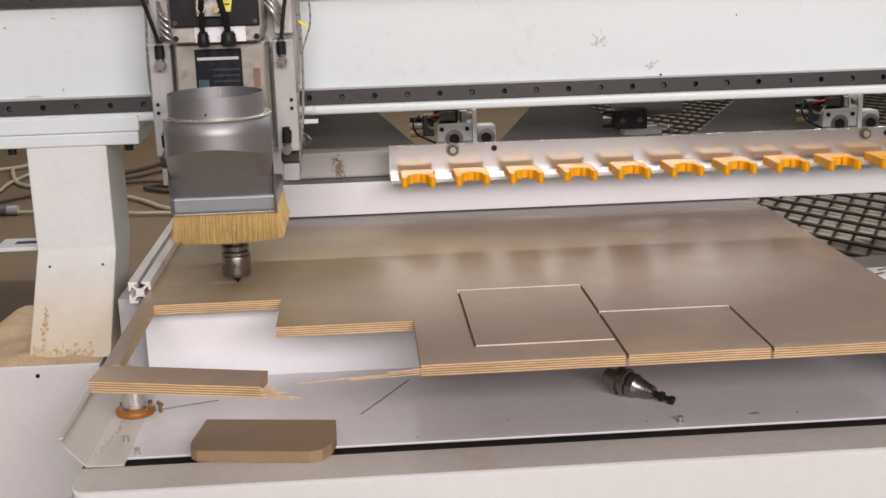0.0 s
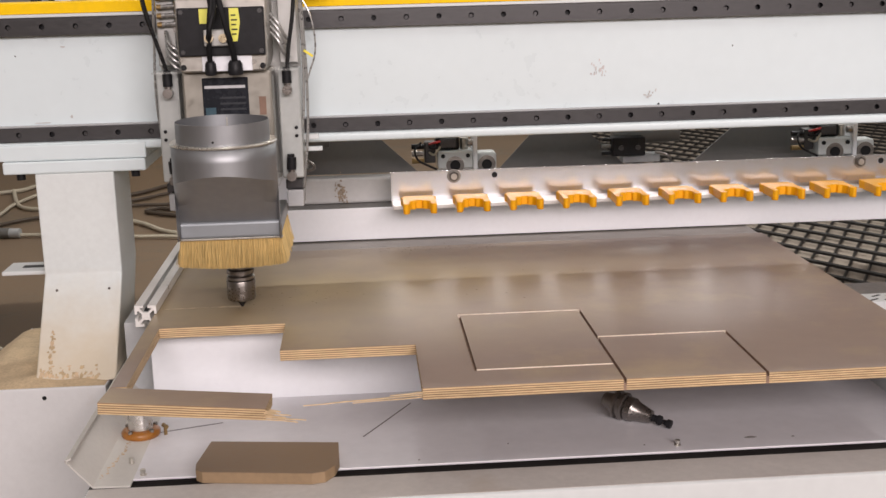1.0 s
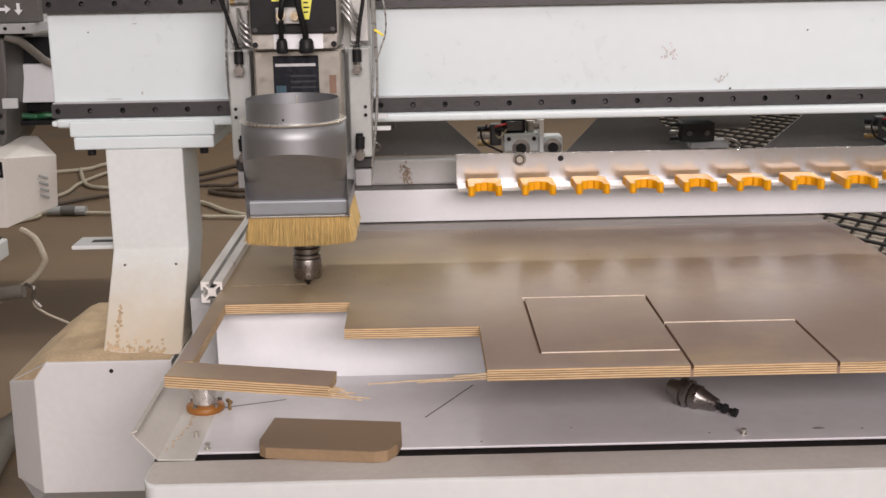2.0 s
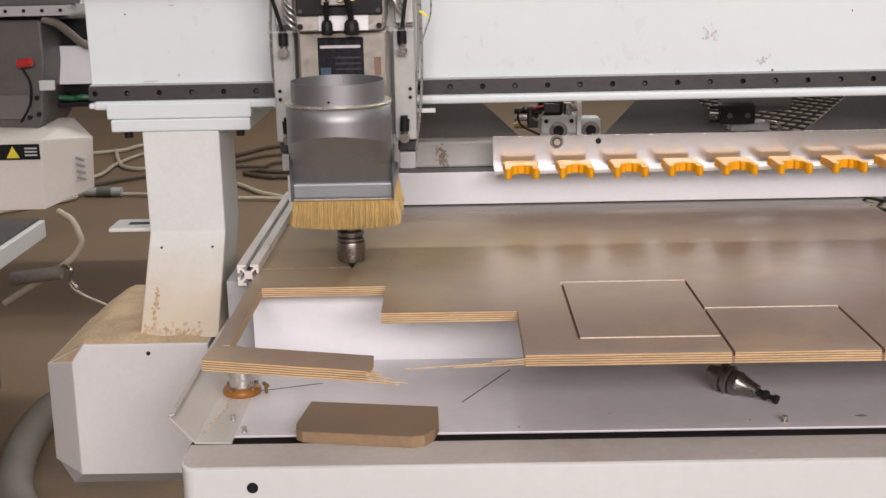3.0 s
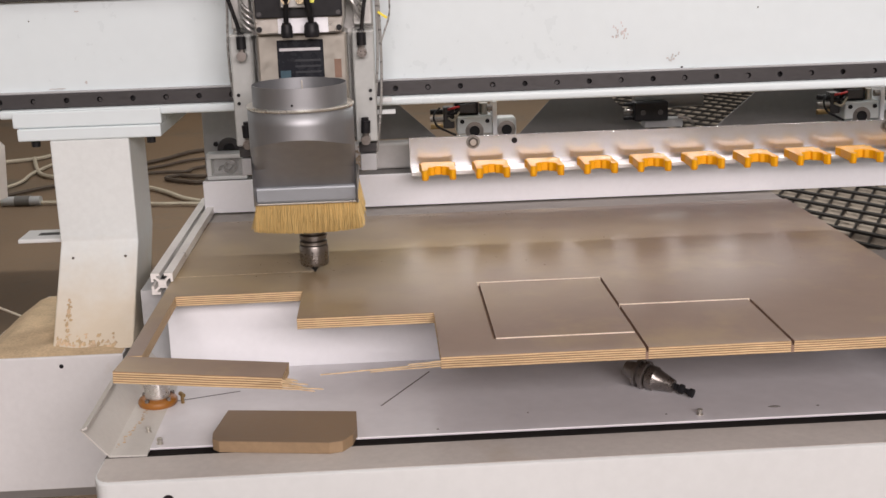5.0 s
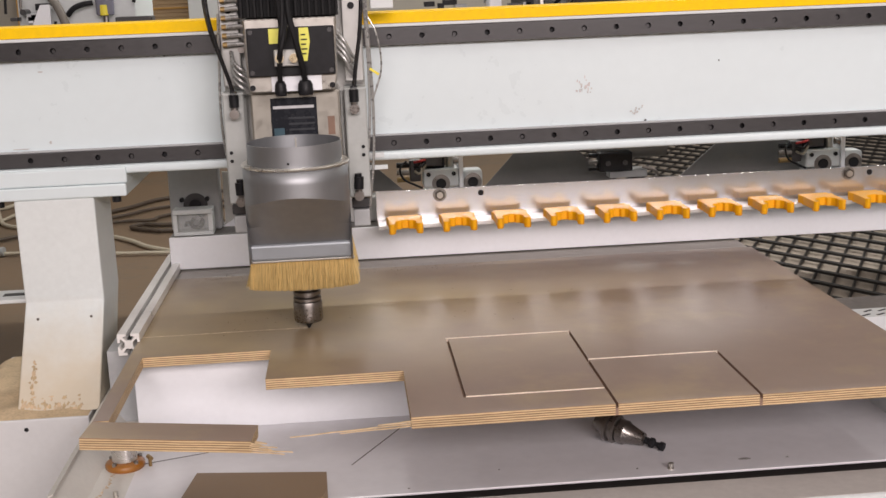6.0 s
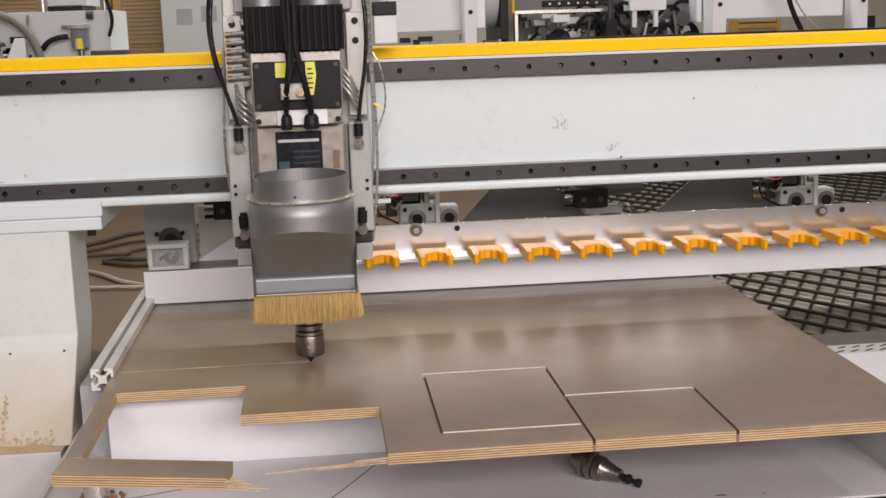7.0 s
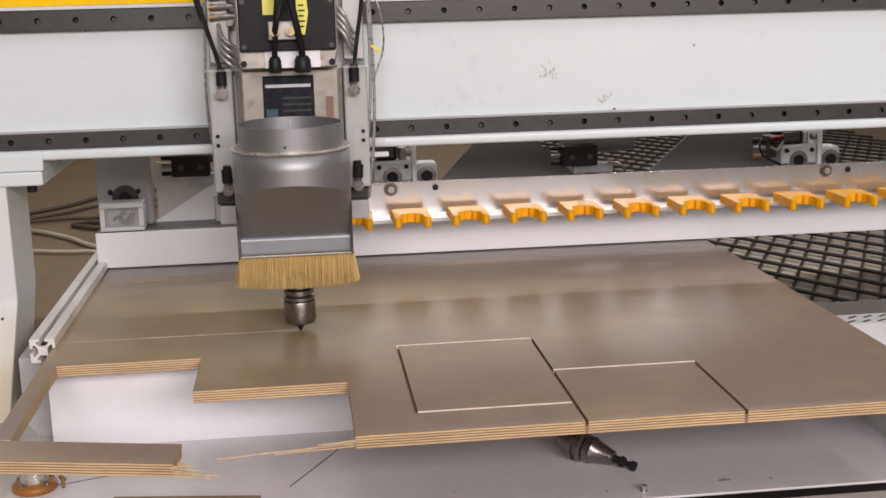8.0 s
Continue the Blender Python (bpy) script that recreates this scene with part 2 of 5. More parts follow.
def lathe(profile, n=32, centre=(0, 0, 0), bm=None):
    """Turns a profile of (radius, z) about an upright axis."""
    b2 = bmesh.new()
    rings = []
    for r, z in profile:
        rings.append([b2.verts.new((centre[0] + r * math.cos(2 * math.pi * k / n), centre[1] + r * math.sin(2 * math.pi * k / n), centre[2] + z)) for k in range(n)])
    for a, b in zip(rings, rings[1:]):
        for k in range(n):
            b2.faces.new((a[k], a[(k + 1) % n], b[(k + 1) % n], b[k]))
    return b2 if bm is None else join(bm, b2)


def prism(poly, axis, lo, hi, bevel=0.0):
    """Extrudes a polygon along an axis: poly holds the two other coordinates in the order x, y, z."""
    b = bmesh.new()

    def at(p, d):
        return {"x": (d, p[0], p[1]), "y": (p[0], d, p[1]), "z": (p[0], p[1], d)}[axis]
    lov = [b.verts.new(at(p, lo)) for p in poly]
    hiv = [b.verts.new(at(p, hi)) for p in poly]
    b.faces.new(lov)
    b.faces.new(hiv)
    k = len(poly)
    for i in range(k):
        b.faces.new((lov[i], lov[(i + 1) % k], hiv[(i + 1) % k], hiv[i]))
    bmesh.ops.recalc_face_normals(b, faces=b.faces[:])
    if bevel:
        bmesh.ops.bevel(b, geom=b.edges[:], offset=bevel, segments=2, profile=0.5, affect="EDGES")
    return b


def tube(points, r, n=10, steps=8, bm=None):
    """A round cable through points, smoothed."""
    P = [Vector(p) for p in points]
    pts = []
    for i in range(len(P) - 1):
        a, b, c, d = P[max(i - 1, 0)], P[i], P[i + 1], P[min(i + 2, len(P) - 1)]
        for s in range(steps):
            u = s / steps
            pts.append(0.5 * ((2 * b) + (c - a) * u + (2 * a - 5 * b + 4 * c - d) * u * u + (3 * b - a - 3 * c + d) * u ** 3))
    pts.append(P[-1])
    b2 = bmesh.new()
    rings = []
    side = Vector((0.37, 0.61, 0.7))
    for i, p in enumerate(pts):
        t = (pts[min(i + 1, len(pts) - 1)] - pts[max(i - 1, 0)]).normalized()
        u = t.cross(side).normalized()
        v = t.cross(u)
        rings.append([b2.verts.new(p + r * (u * math.cos(2 * math.pi * k / n) + v * math.sin(2 * math.pi * k / n))) for k in range(n)])
    for a, b in zip(rings, rings[1:]):
        for k in range(n):
            b2.faces.new((a[k], a[(k + 1) % n], b[(k + 1) % n], b[k]))
    b2.faces.new(rings[0])
    b2.faces.new(rings[-1])
    return b2 if bm is None else join(bm, b2)


def blob(x, y, z, rx, rz, seed, y_thin=0.0008, n=14):
    """A thin ragged patch on an upright face."""
    rnd = random.Random(seed)
    ring = []
    for k in range(n):
        a = 2 * math.pi * k / n
        f = rnd.uniform(0.45, 1.0)
        ring.append((x + rx * f * math.cos(a), z + rz * f * math.sin(a)))
    return prism(ring, "y", y - y_thin, y)

# ---- the hall ----
part("floor", box(-9, 9, -6, 12, -0.15, 0.0), FLOOR, None)
tagged(bpy.data.objects["floor"], "worn dusty brown concrete hall floor", "floor", kind="structure")
tagged(part("wall_north", box(-9, 9, 12, 12.2, 0, 5), WALLM, None), "plain cream plaster hall wall", "wall", kind="structure")
south = bmesh.new()
for x0, x1, z0, z1 in ((-9, -4.4, 0, 5), (3.2, 9, 0, 5), (-4.4, 3.2, 0, 1.6), (-4.4, 3.2, 3.9, 5)):
    join(south, box(x0, x1, -6.2, -6, z0, z1))
tagged(part("wall_south", south, WALLM, None), "cream plaster hall wall with a window band", "wall", kind="structure")
win = tagged(part("window_1", box(-4.4, 3.2, -6.12, -6.08, 1.6, 1.66), WHITE, None), "long white window band", "window", kind="structure")
for k in range(6):
    part("window_post", box(-4.4 + k * 1.52 - 0.02, -4.4 + k * 1.52 + 0.02, -6.12, -6.08, 1.66, 3.9), WHITE, win)
tagged(part("wall_west", box(-9.2, -9, -6.2, 12.2, 0, 5), WALLM, None), "plain cream plaster hall wall", "wall", kind="structure")
tagged(part("wall_east", box(9, 9.2, -6.2, 12.2, 0, 5), WALLM, None), "plain cream plaster hall wall", "wall", kind="structure")
tagged(part("ceiling", box(-9.2, 9.2, -6.2, 12.2, 5, 5.2), CEILM, None), "pale sheet hall ceiling", "ceiling", kind="structure")

# ---- the router's bed ----
DZ = 0.86    # deck height
PT = 1.022   # top of the plywood sheet
PB = 1.004   # its underside


def machine_bed():
    bed = thing("router_bed", "white enamelled steel bed of a woodworking router", "machine bed")
    # front housing with a rounded corner, and its rim
    fr = bmesh.new()
    prof = [(-0.593, 0.25), (-0.593, DZ - 0.005), (-0.5923, DZ - 0.0022), (-0.590, DZ - 0.0005), (-0.587, DZ), (-0.501, DZ), (-0.501, 0.25)]
    for x0, x1 in ((-0.99, 1.6),):
        join(fr, prism(prof, "x", x0, x1))
    # turned corner at the end
    n = 8
    for k in range(n):
        a0, a1 = math.pi / 2 * k / n, math.pi / 2 * (k + 1) / n
        rings = []
        for a in (a0, a1):
            rings.append([fr.verts.new((-0.99 - 0.022 * math.sin(a), -0.563 + (y + 0.563) * (math.cos(a) if y < -0.563 else 1), z)) for y, z in prof])
        for i in range(len(prof) - 1):
            fr.faces.new((rings[0][i], rings[0][i + 1], rings[1][i + 1], rings[1][i]))
    cap = [fr.verts.new((-1.012, max(y, -0.563), z)) for y, z in prof]
    fr.faces.new(cap)
    bmesh.ops.remove_doubles(fr, verts=fr.verts[:], dist=0.0004)
    part("front_housing", fr, WHITE, bed, smooth=True)
    # thin plate on the rim, greyer and browner than the front below it
    part("rim_top", prism([(-1.0105, -0.5022), (-1.0105, -0.562), (-1.007, -0.573), (-1.0, -0.5815), (-0.990, -0.5865), (1.6, -0.5865), (1.6, -0.5022)], "z", DZ - 0.002, DZ + 0.0008), RIMT, bed, "grey-brown top of the front rim")
    part("deck_plate", box(-0.958, 1.6, -0.467, -0.06, DZ - 0.004, DZ, 0.0012), DECK, bed, "grey coated sheet metal deck")
    part("edge_strip", box(-1.02, 1.6, -0.497, 0.0, DZ - 0.03, DZ - 0.013), SEAL, bed, "black rubber strip in the front gap")
    for y0, y1, z in ((-0.495, -0.489, DZ - 0.010), (-0.484, -0.480, DZ - 0.013)):
        part("seal_lip", box(-0.94, 1.6, y0, y1, DZ - 0.018, z + 0.003, 0.001), SEAL, bed)
    part("body", box(-1.0, 1.6, -0.49, -0.07, 0.0, DZ - 0.03), WHITE, bed)
    part("rear_body", box(-1.0, 0.335, -0.069, 0.62, 0.0, DZ - 0.03), WHITE, bed)
    # raised table under the sheet
    part("table_front", box(-0.972, 0.345, -0.118, -0.10, DZ, PB - 0.001, 0.001), BRIGHTW, bed, "bright white front face of the raised table")
    part("table_body", box(-0.965, 0.335, -0.10, 0.48, DZ - 0.01, PB - 0.001), MIDG, bed)
    # folded chute along the bed's side
    ch = bmesh.new()
    prof = [(-0.95, DZ + 0.0), (-1.007, DZ + 0.001), (-1.046, DZ + 0.046), (-1.036, DZ + 0.050)]
    th = 0.003
    lo = []
    for yy in (-0.492, 0.35):
        lo.append([[ch.verts.new((x, yy, z - th)), ch.verts.new((x, yy, z))] for x, z in prof])
    for i in range(len(prof) - 1):
        a, b2 = lo[0], lo[1]
        for s in (0, 1):
            ch.faces.new((a[i][s], a[i + 1][s], b2[i + 1][s], b2[i][s]))
        ch.faces.new((a[i][0], a[i + 1][0], a[i + 1][1], a[i][1]))
        ch.faces.new((b2[i][0], b2[i + 1][0], b2[i + 1][1], b2[i][1]))
    ch.faces.new((lo[0][0][0], lo[0][0][1], lo[1][0][1], lo[1][0][0]))
    ch.faces.new((lo[0][-1][0], lo[0][-1][1], lo[1][-1][1], lo[1][-1][0]))
    part("side_chute", ch, DUSTYW, bed, "dusty folded sheet along the side")
    for x, y, r in ((-0.937, -0.452, 0.0050), (-0.964, -0.401, 0.0046), (-0.077, -0.443, 0.0050)):
        s = cyl((x, y, DZ), (x, y, DZ + 0.009), 0.003, n=10)
        cyl((x, y, DZ + 0.005), (x, y, DZ + 0.0095), r * 0.85, n=12, bm=s)
        cyl((x, y, DZ), (x, y, DZ + 0.0012), r * 1.1, n=14, bm=s)
        part("screw", s, ALU, bed, "small bright steel screw", smooth=True)
    part("screw_hole", cyl((-0.903, -0.5942, 0.830), (-0.903, -0.588, 0.830), 0.0085, n=18), DARK, bed)
    # pencil and knife lines on the deck
    for a, b in (((-0.502, -0.182), (-0.589, -0.337)), ((-0.955, -0.274), (-0.835, -0.236))):
        d = Vector((b[0] - a[0], b[1] - a[1], 0))
        q = box(-d.length / 2, d.length / 2, -0.0011, 0.0011, 0, 0.0006)
        bmesh.ops.transform(q, matrix=Matrix.Translation(((a[0] + b[0]) / 2, (a[1] + b[1]) / 2, DZ)) @ Matrix.Rotation(math.atan2(d.y, d.x), 4, "Z"), verts=q.verts)
        part("dark_line", q, PENCIL, bed)
    # rust streak
    rnd = random.Random(4)
    st = bmesh.new()
    for i in range(26):
        u = i / 25
        x, y = -1.0 + 0.018 * u + rnd.uniform(-0.004, 0.004), -0.46 + 0.15 * u
        s = rnd.uniform(0.001, 0.0035)
        join(st, lathe([(s, 0.0), (s * 0.6, 0.0006), (0.0001, 0.0008)], 7, (x, y, DZ + 0.001)))
    part("rust_streak", st, RUST, bed, "rusty dust streak")
    # scraps on the deck
    for x, y, sx, sy in ((0.05, -0.425, 0.011, 0.004), (0.12, -0.43, 0.003, 0.002), (-0.13, -0.435, 0.002, 0.002), (-0.50, -0.45, 0.0025, 0.0015), (-0.35, -0.40, 0.0015, 0.0015)):
        b = lathe([(1.0, 0), (0.5, 0.0012), (0.001, 0.0014)], 9)
        bmesh.ops.transform(b, matrix=Matrix.Translation((x, y, DZ + 0.0002)) @ Matrix.Diagonal((sx, sy, 1, 1)), verts=b.verts)
        part("chip", b, SCRAP, bed)
    return bed


SEAL = mat("dusty_black_seal", (0.035, 0.031, 0.029), 0.38, var=0.3, scale=12, stain=(0.12, 0.10, 0.09), stain_at=0.64, stain_scale=14)
SCRAP = mat("grey_scrap", (0.22, 0.21, 0.20), 0.7, var=0.2)
machine_bed()


def side_table():
    t = thing("side_plate", "white steel plate with a slotted strip beside the sheet", "plate")
    part("plate", box(0.341, 1.3, -0.42, -0.135, 0.982, 1.0, 0.002), BRIGHTW, t)
    part("strip", box(0.35, 1.3, -0.133, -0.075, 0.986, 0.999, 0.001), WHITE, t)
    for i in range(30):
        for j in range(2):
            x = 0.385 + i * 0.028 + j * 0.014
            b = box(-0.011, 0.011, -0.003, 0.003, 0.9965, 0.9995, 0.001)
            bmesh.ops.transform(b, matrix=Matrix.Translation((x, -0.118 + j * 0.026, 0)) @ Matrix.Rotation(0.5, 4, "Z"), verts=b.verts)
            part("slot", b, DARK, t)
    part("edge_bar", box(0.35, 1.3, -0.073, 0.06, 0.96, 0.985, 0.002), GREYP, t)
    part("support", box(0.36, 1.28, -0.40, 0.04, DZ, 0.98), WHITE, t)


side_table()

# ---- the plywood sheet ----


def cells_mesh(xs, ys, depth, top, bottom):
    """A board out of rectangular cells; depth(x, y) tells how deep each is cut (None: right through)."""
    bm = bmesh.new()
    memo = {}

    def v(x, y, z):
        key = (round(x, 5), round(y, 5), round(z, 5))
        if key not in memo:
            memo[key] = bm.verts.new(key)
        return memo[key]
    nx, ny = len(xs) - 1, len(ys) - 1
    D = [[depth((xs[i] + xs[i + 1]) / 2, (ys[j] + ys[j + 1]) / 2) for j in range(ny)] for i in range(nx)]

    def h(i, j):
        if not (0 <= i < nx and 0 <= j < ny) or D[i][j] is None:
            return bottom
        return top - D[i][j]
    for i in range(nx):
        for j in range(ny):
            x0, x1, y0, y1 = xs[i], xs[i + 1], ys[j], ys[j + 1]
            z = h(i, j)
            if D[i][j] is not None:
                f = bm.faces.new((v(x0, y0, z), v(x1, y0, z), v(x1, y1, z), v(x0, y1, z)))
                f.material_index = 0 if D[i][j] == 0 else 2
                f = bm.faces.new((v(x0, y0, bottom), v(x0, y1, bottom), v(x1, y1, bottom), v(x1, y0, bottom)))
            for di, dj, a, b in ((1, 0, (x1, y0), (x1, y1)), (0, 1, (x0, y1), (x1, y1)), (-1, 0, (x0, y0), (x0, y1)), (0, -1, (x0, y0), (x1, y0))):
                z2 = h(i + di, j + dj)
                if z2 < z - 1e-6:
                    f = bm.faces.new((v(*a, z), v(*b, z), v(*b, z2), v(*a, z2)))
                    deep = [D[p][q] for p, q in ((i, j), (i + di, j + dj)) if 0 <= p < nx and 0 <= q < ny]
                    f.material_index = (2 if di or len(deep) < 2 or None in deep else 3) if any(d for d in deep) else 1
    bmesh.ops.recalc_face_normals(bm, faces=bm.faces[:])
    return bm


def underlay():
    """Grey board under the sheet, showing behind its rear edge."""
    tagged(part("spoil_board", box(-0.962, 0.336, 0.404, 0.64, 0.9985, 1.0195, 0.001), SPOIL, None), "grey spoil board showing behind the brown sheet", "board")


CHIP = mat("pale_routed_edge", (0.78, 0.68, 0.57), 0.8, var=0.15, scale=50)


def plywood_sheet():
    xs = sorted({-0.966, -0.942, -0.720, -0.496, -0.4125, -0.408, -0.1945, -0.1899, 0.0232, 0.0280, 0.340})
    ys = sorted({-0.568, -0.497, -0.491, -0.352, -0.347, -0.346, -0.184, -0.183, -0.177, 0.402})
    G = 0.007

    def depth(x, y):
        if -0.942 < x < -0.720 and y < -0.184:
            return None
        if -0.720 < x < -0.496 and y < -0.347:
            return None
        if x < -0.942 and y < -0.497:
            return None
        if -0.4125 < x < -0.408 and -0.497 < y < -0.177:
            return G
        if -0.4125 < x < -0.1899 and -0.183 < y < -0.177:
            return G
        if -0.1945 < x < -0.1899 and y < -0.177:
            return G
        if -0.4125 < x < -0.1899 and -0.497 < y < -0.491:
            return G
        if -0.1899 < x < 0.0280 and -0.352 < y < -0.346:
            return G
        if 0.0232 < x < 0.0280 and y < -0.346:
            return G
        return 0
    o = bm_obj("plywood_sheet", cells_mesh(xs, ys, depth, PT, PB), [FILM, PLY, PLYSHADE, CHIP])
    tagged(o, "brown film-faced plywood sheet with routed cut-outs and grooves", "plywood sheet")
    return o


plywood_sheet()


def sliver(p0, p1, w, seed):
    """A thin torn strip of veneer, tapering out."""
    rnd = random.Random(seed)
    b = bmesh.new()
    p0, p1 = Vector(p0), Vector(p1)
    n, ring = 7, []
    for i in range(n):
        u = i / (n - 1)
        c = p0.lerp(p1, u) + Vector((0, rnd.uniform(-0.0008, 0.0008), rnd.uniform(-0.0004, 0.0004)))
        ww = w * (1 - 0.8 * u)
        ring.append([b.verts.new(c + Vector(q)) for q in ((0, -ww, -0.0008), (0, ww, -0.0008), (0, ww, 0.0008), (0, -ww, 0.0008))])
    for a, c in zip(ring, ring[1:]):
        for k in range(4):
            b.faces.new((a[k], a[(k + 1) % 4], c[(k + 1) % 4], c[k]))
    b.faces.new(ring[0])
    b.faces.new(ring[-1])
    return b


def broken_strip():
    s = thing("plywood_offcut_strip", "torn narrow strip of brown film-faced plywood sagging at its broken end", "plywood strip")
    s.matrix_world = pose(-0.966, -0.497, PT, 0, 3.3, -5.0)
    b = box(0, 0.246, -0.066, 0.0, -0.018, 0.0)
    for f in b.faces:
        f.material_index = 0 if abs(f.normal.z) > 0.9 else 1
    part("strip", b, [FILM, PLY], s)
    for i, (y, z, l, w) in enumerate(((-0.064, -0.004, 0.018, 0.0018), (-0.064, -0.007, 0.04, 0.0018), (-0.064, -0.0105, 0.032, 0.0018), (-0.064, -0.0135, 0.062, 0.0018), (-0.064, -0.0165, 0.050, 0.0018), (-0.05, -0.016, 0.03, 0.003), (-0.03, -0.015, 0.02, 0.004))):
        part("splinter", sliver((0.244, y, z), (0.244 + l, y - 0.004, z - 0.001), w, i), SPLINT, s)


broken_strip()


def torn_veneer():
    s = thing("torn_veneer", "long thin birch veneer splinter hanging from the sheet's edge", "wood splinter")
    part("splinter", sliver((-0.496, -0.563, PB + 0.0065), (-0.672, -0.578, PB + 0.0035), 0.0016, 11), SPLINT, s)
    part("splinter", sliver((-0.496, -0.56, PB + 0.002), (-0.60, -0.572, PB + 0.002), 0.002, 12), SPLINT, s)
    part("splinter", sliver((-0.496, -0.566, PB + 0.011), (-0.545, -0.57, PB + 0.010), 0.002, 13), SPLINT, s)


torn_veneer()


def brown_block():
    poly = [(-0.851, -0.468), (-0.838, -0.374), (-0.629, -0.406), (-0.627, -0.466), (-0.633, -0.498), (-0.648, -0.522), (-0.668, -0.527), (-0.838, -0.500), (-0.849, -0.489)]
    b = prism([(x, y) for x, y in poly], "z", DZ + 0.001, DZ + 0.019, 0.0008)
    t = thing("board_offcut", "brown board offcut with rounded corners lying on the bed's rim", "board offcut")
    part("core", b, OFFE, t, "pale brown sawn edge")
    part("top_face", prism(poly, "z", DZ + 0.0192, DZ + 0.0200), OFFC, t, "smooth brown face")


OFFC = mat("brown_board_face", (0.21, 0.148, 0.095), 0.5, var=0.08, scale=6)
OFFE = mat("brown_board_edge", (0.29, 0.20, 0.115), 0.65, var=0.12, scale=20)
brown_block()


POSTM = mat("bright_turned_steel", (0.62, 0.60, 0.57), 0.28, 0.75, var=0.05, scale=30)


def reference_stop():
    s = thing("reference_stop", "turned steel stop post on an amber plastic flange", "stop post")
    x, y = -0.970, -0.276
    part("flange", lathe([(0.0001, 0), (0.031, 0), (0.033, 0.003), (0.033, 0.008), (0.031, 0.011), (0.024, 0.014), (0.0001, 0.014)], 32, (x, y, DZ)), AMBER, s, "amber flange", smooth=True)
    part("post", lathe([(0.021, 0.012), (0.021, 0.045), (0.0232, 0.047), (0.0232, 0.058), (0.021, 0.06), (0.021, 0.070), (0.018, 0.073), (0.0001, 0.073)], 28, (x, y, DZ)), POSTM, s, "polished steel post", smooth=True)
    for a in (0.6, 2.7, 4.2, 5.6):
        part("bolt", cyl((x + 0.027 * math.cos(a), y + 0.027 * math.sin(a), DZ + 0.011), (x + 0.027 * math.cos(a), y + 0.027 * math.sin(a), DZ + 0.016), 0.004, n=10), STEEL, s)
    part("fitting", cyl((x + 0.038, y + 0.004, DZ + 0.015), (x + 0.045, y - 0.008, DZ + 0.015), 0.0038, n=10), BRASSD, s)
    part("foot", cyl((x + 0.042, y - 0.003, DZ), (x + 0.042, y - 0.003, DZ + 0.015), 0.003, n=8), BRASSD, s)


reference_stop()


def tool_holder():
    s = thing("tool_holder", "dark steel taper tool holder lying on the deck", "tool holder")
    s.matrix_world = pose(-0.150, -0.303, DZ + 0.026, 0, 100, -40)
    part("taper", lathe([(0.0001, -0.022), (0.012, -0.022), (0.013, -0.020), (0.016, -0.004), (0.016, 0.0)], 24), STEEL, s, smooth=True)
    part("flange", lathe([(0.016, 0.0), (0.024, 0.0), (0.025, 0.002), (0.025, 0.006), (0.020, 0.008), (0.020, 0.012), (0.025, 0.014), (0.025, 0.019), (0.022, 0.021), (0.017, 0.021)], 28), STEEL, s, "grooved steel flange", smooth=True)
    part("nut", lathe([(0.017, 0.021), (0.021, 0.024), (0.021, 0.036), (0.018, 0.040), (0.014, 0.056), (0.011, 0.070), (0.007, 0.072), (0.0001, 0.072)], 24), STEEL, s, smooth=True)
    part("bit", lathe([(0.006, 0.071), (0.006, 0.080), (0.0085, 0.082), (0.0085, 0.088), (0.004, 0.091), (0.005, 0.098), (0.0075, 0.100), (0.0075, 0.107), (0.0001, 0.109)], 14), BLACK, s, "black cutter", smooth=True)


tool_holder()


def aluminium_profile():
    s = thing("aluminium_profile", "slotted aluminium extrusion laid along the sheet's edge", "aluminium profile")
    side = [(-20, 20), (-4, 20), (-4, 15.5), (-10, 15.5), (-10, 13), (-4.5, 7.5), (4.5, 7.5), (10, 13), (10, 15.5), (4, 15.5), (4, 20)]
    poly = []
    for q in range(4):
        c, sn = round(math.cos(q * math.pi / 2)), round(math.sin(q * math.pi / 2))
        poly += [(-0.982 + (x * c + z * sn) / 1000, 1.019 + (-x * sn + z * c) / 1000) for x, z in side]
    part("section", prism(poly, "y", -0.085, 0.60), PROF, s)
    # dark strip put in for the shade inside the top slot
    part("slot_shade", box(-0.9855, -0.9785, -0.080, 0.6, 1.0268, 1.0285), DARK, s, "dark strip standing for the slot's shade")
    part("support", box(-1.03, -0.968, -0.05, 0.6, DZ - 0.03, 0.998), MIDG, s)


aluminium_profile()

# ---- the gantry ----
GY = 0.08
PITCH, H0X = 0.06223, -0.56 + 0.56 * (1 + 0.08 / 2.15)


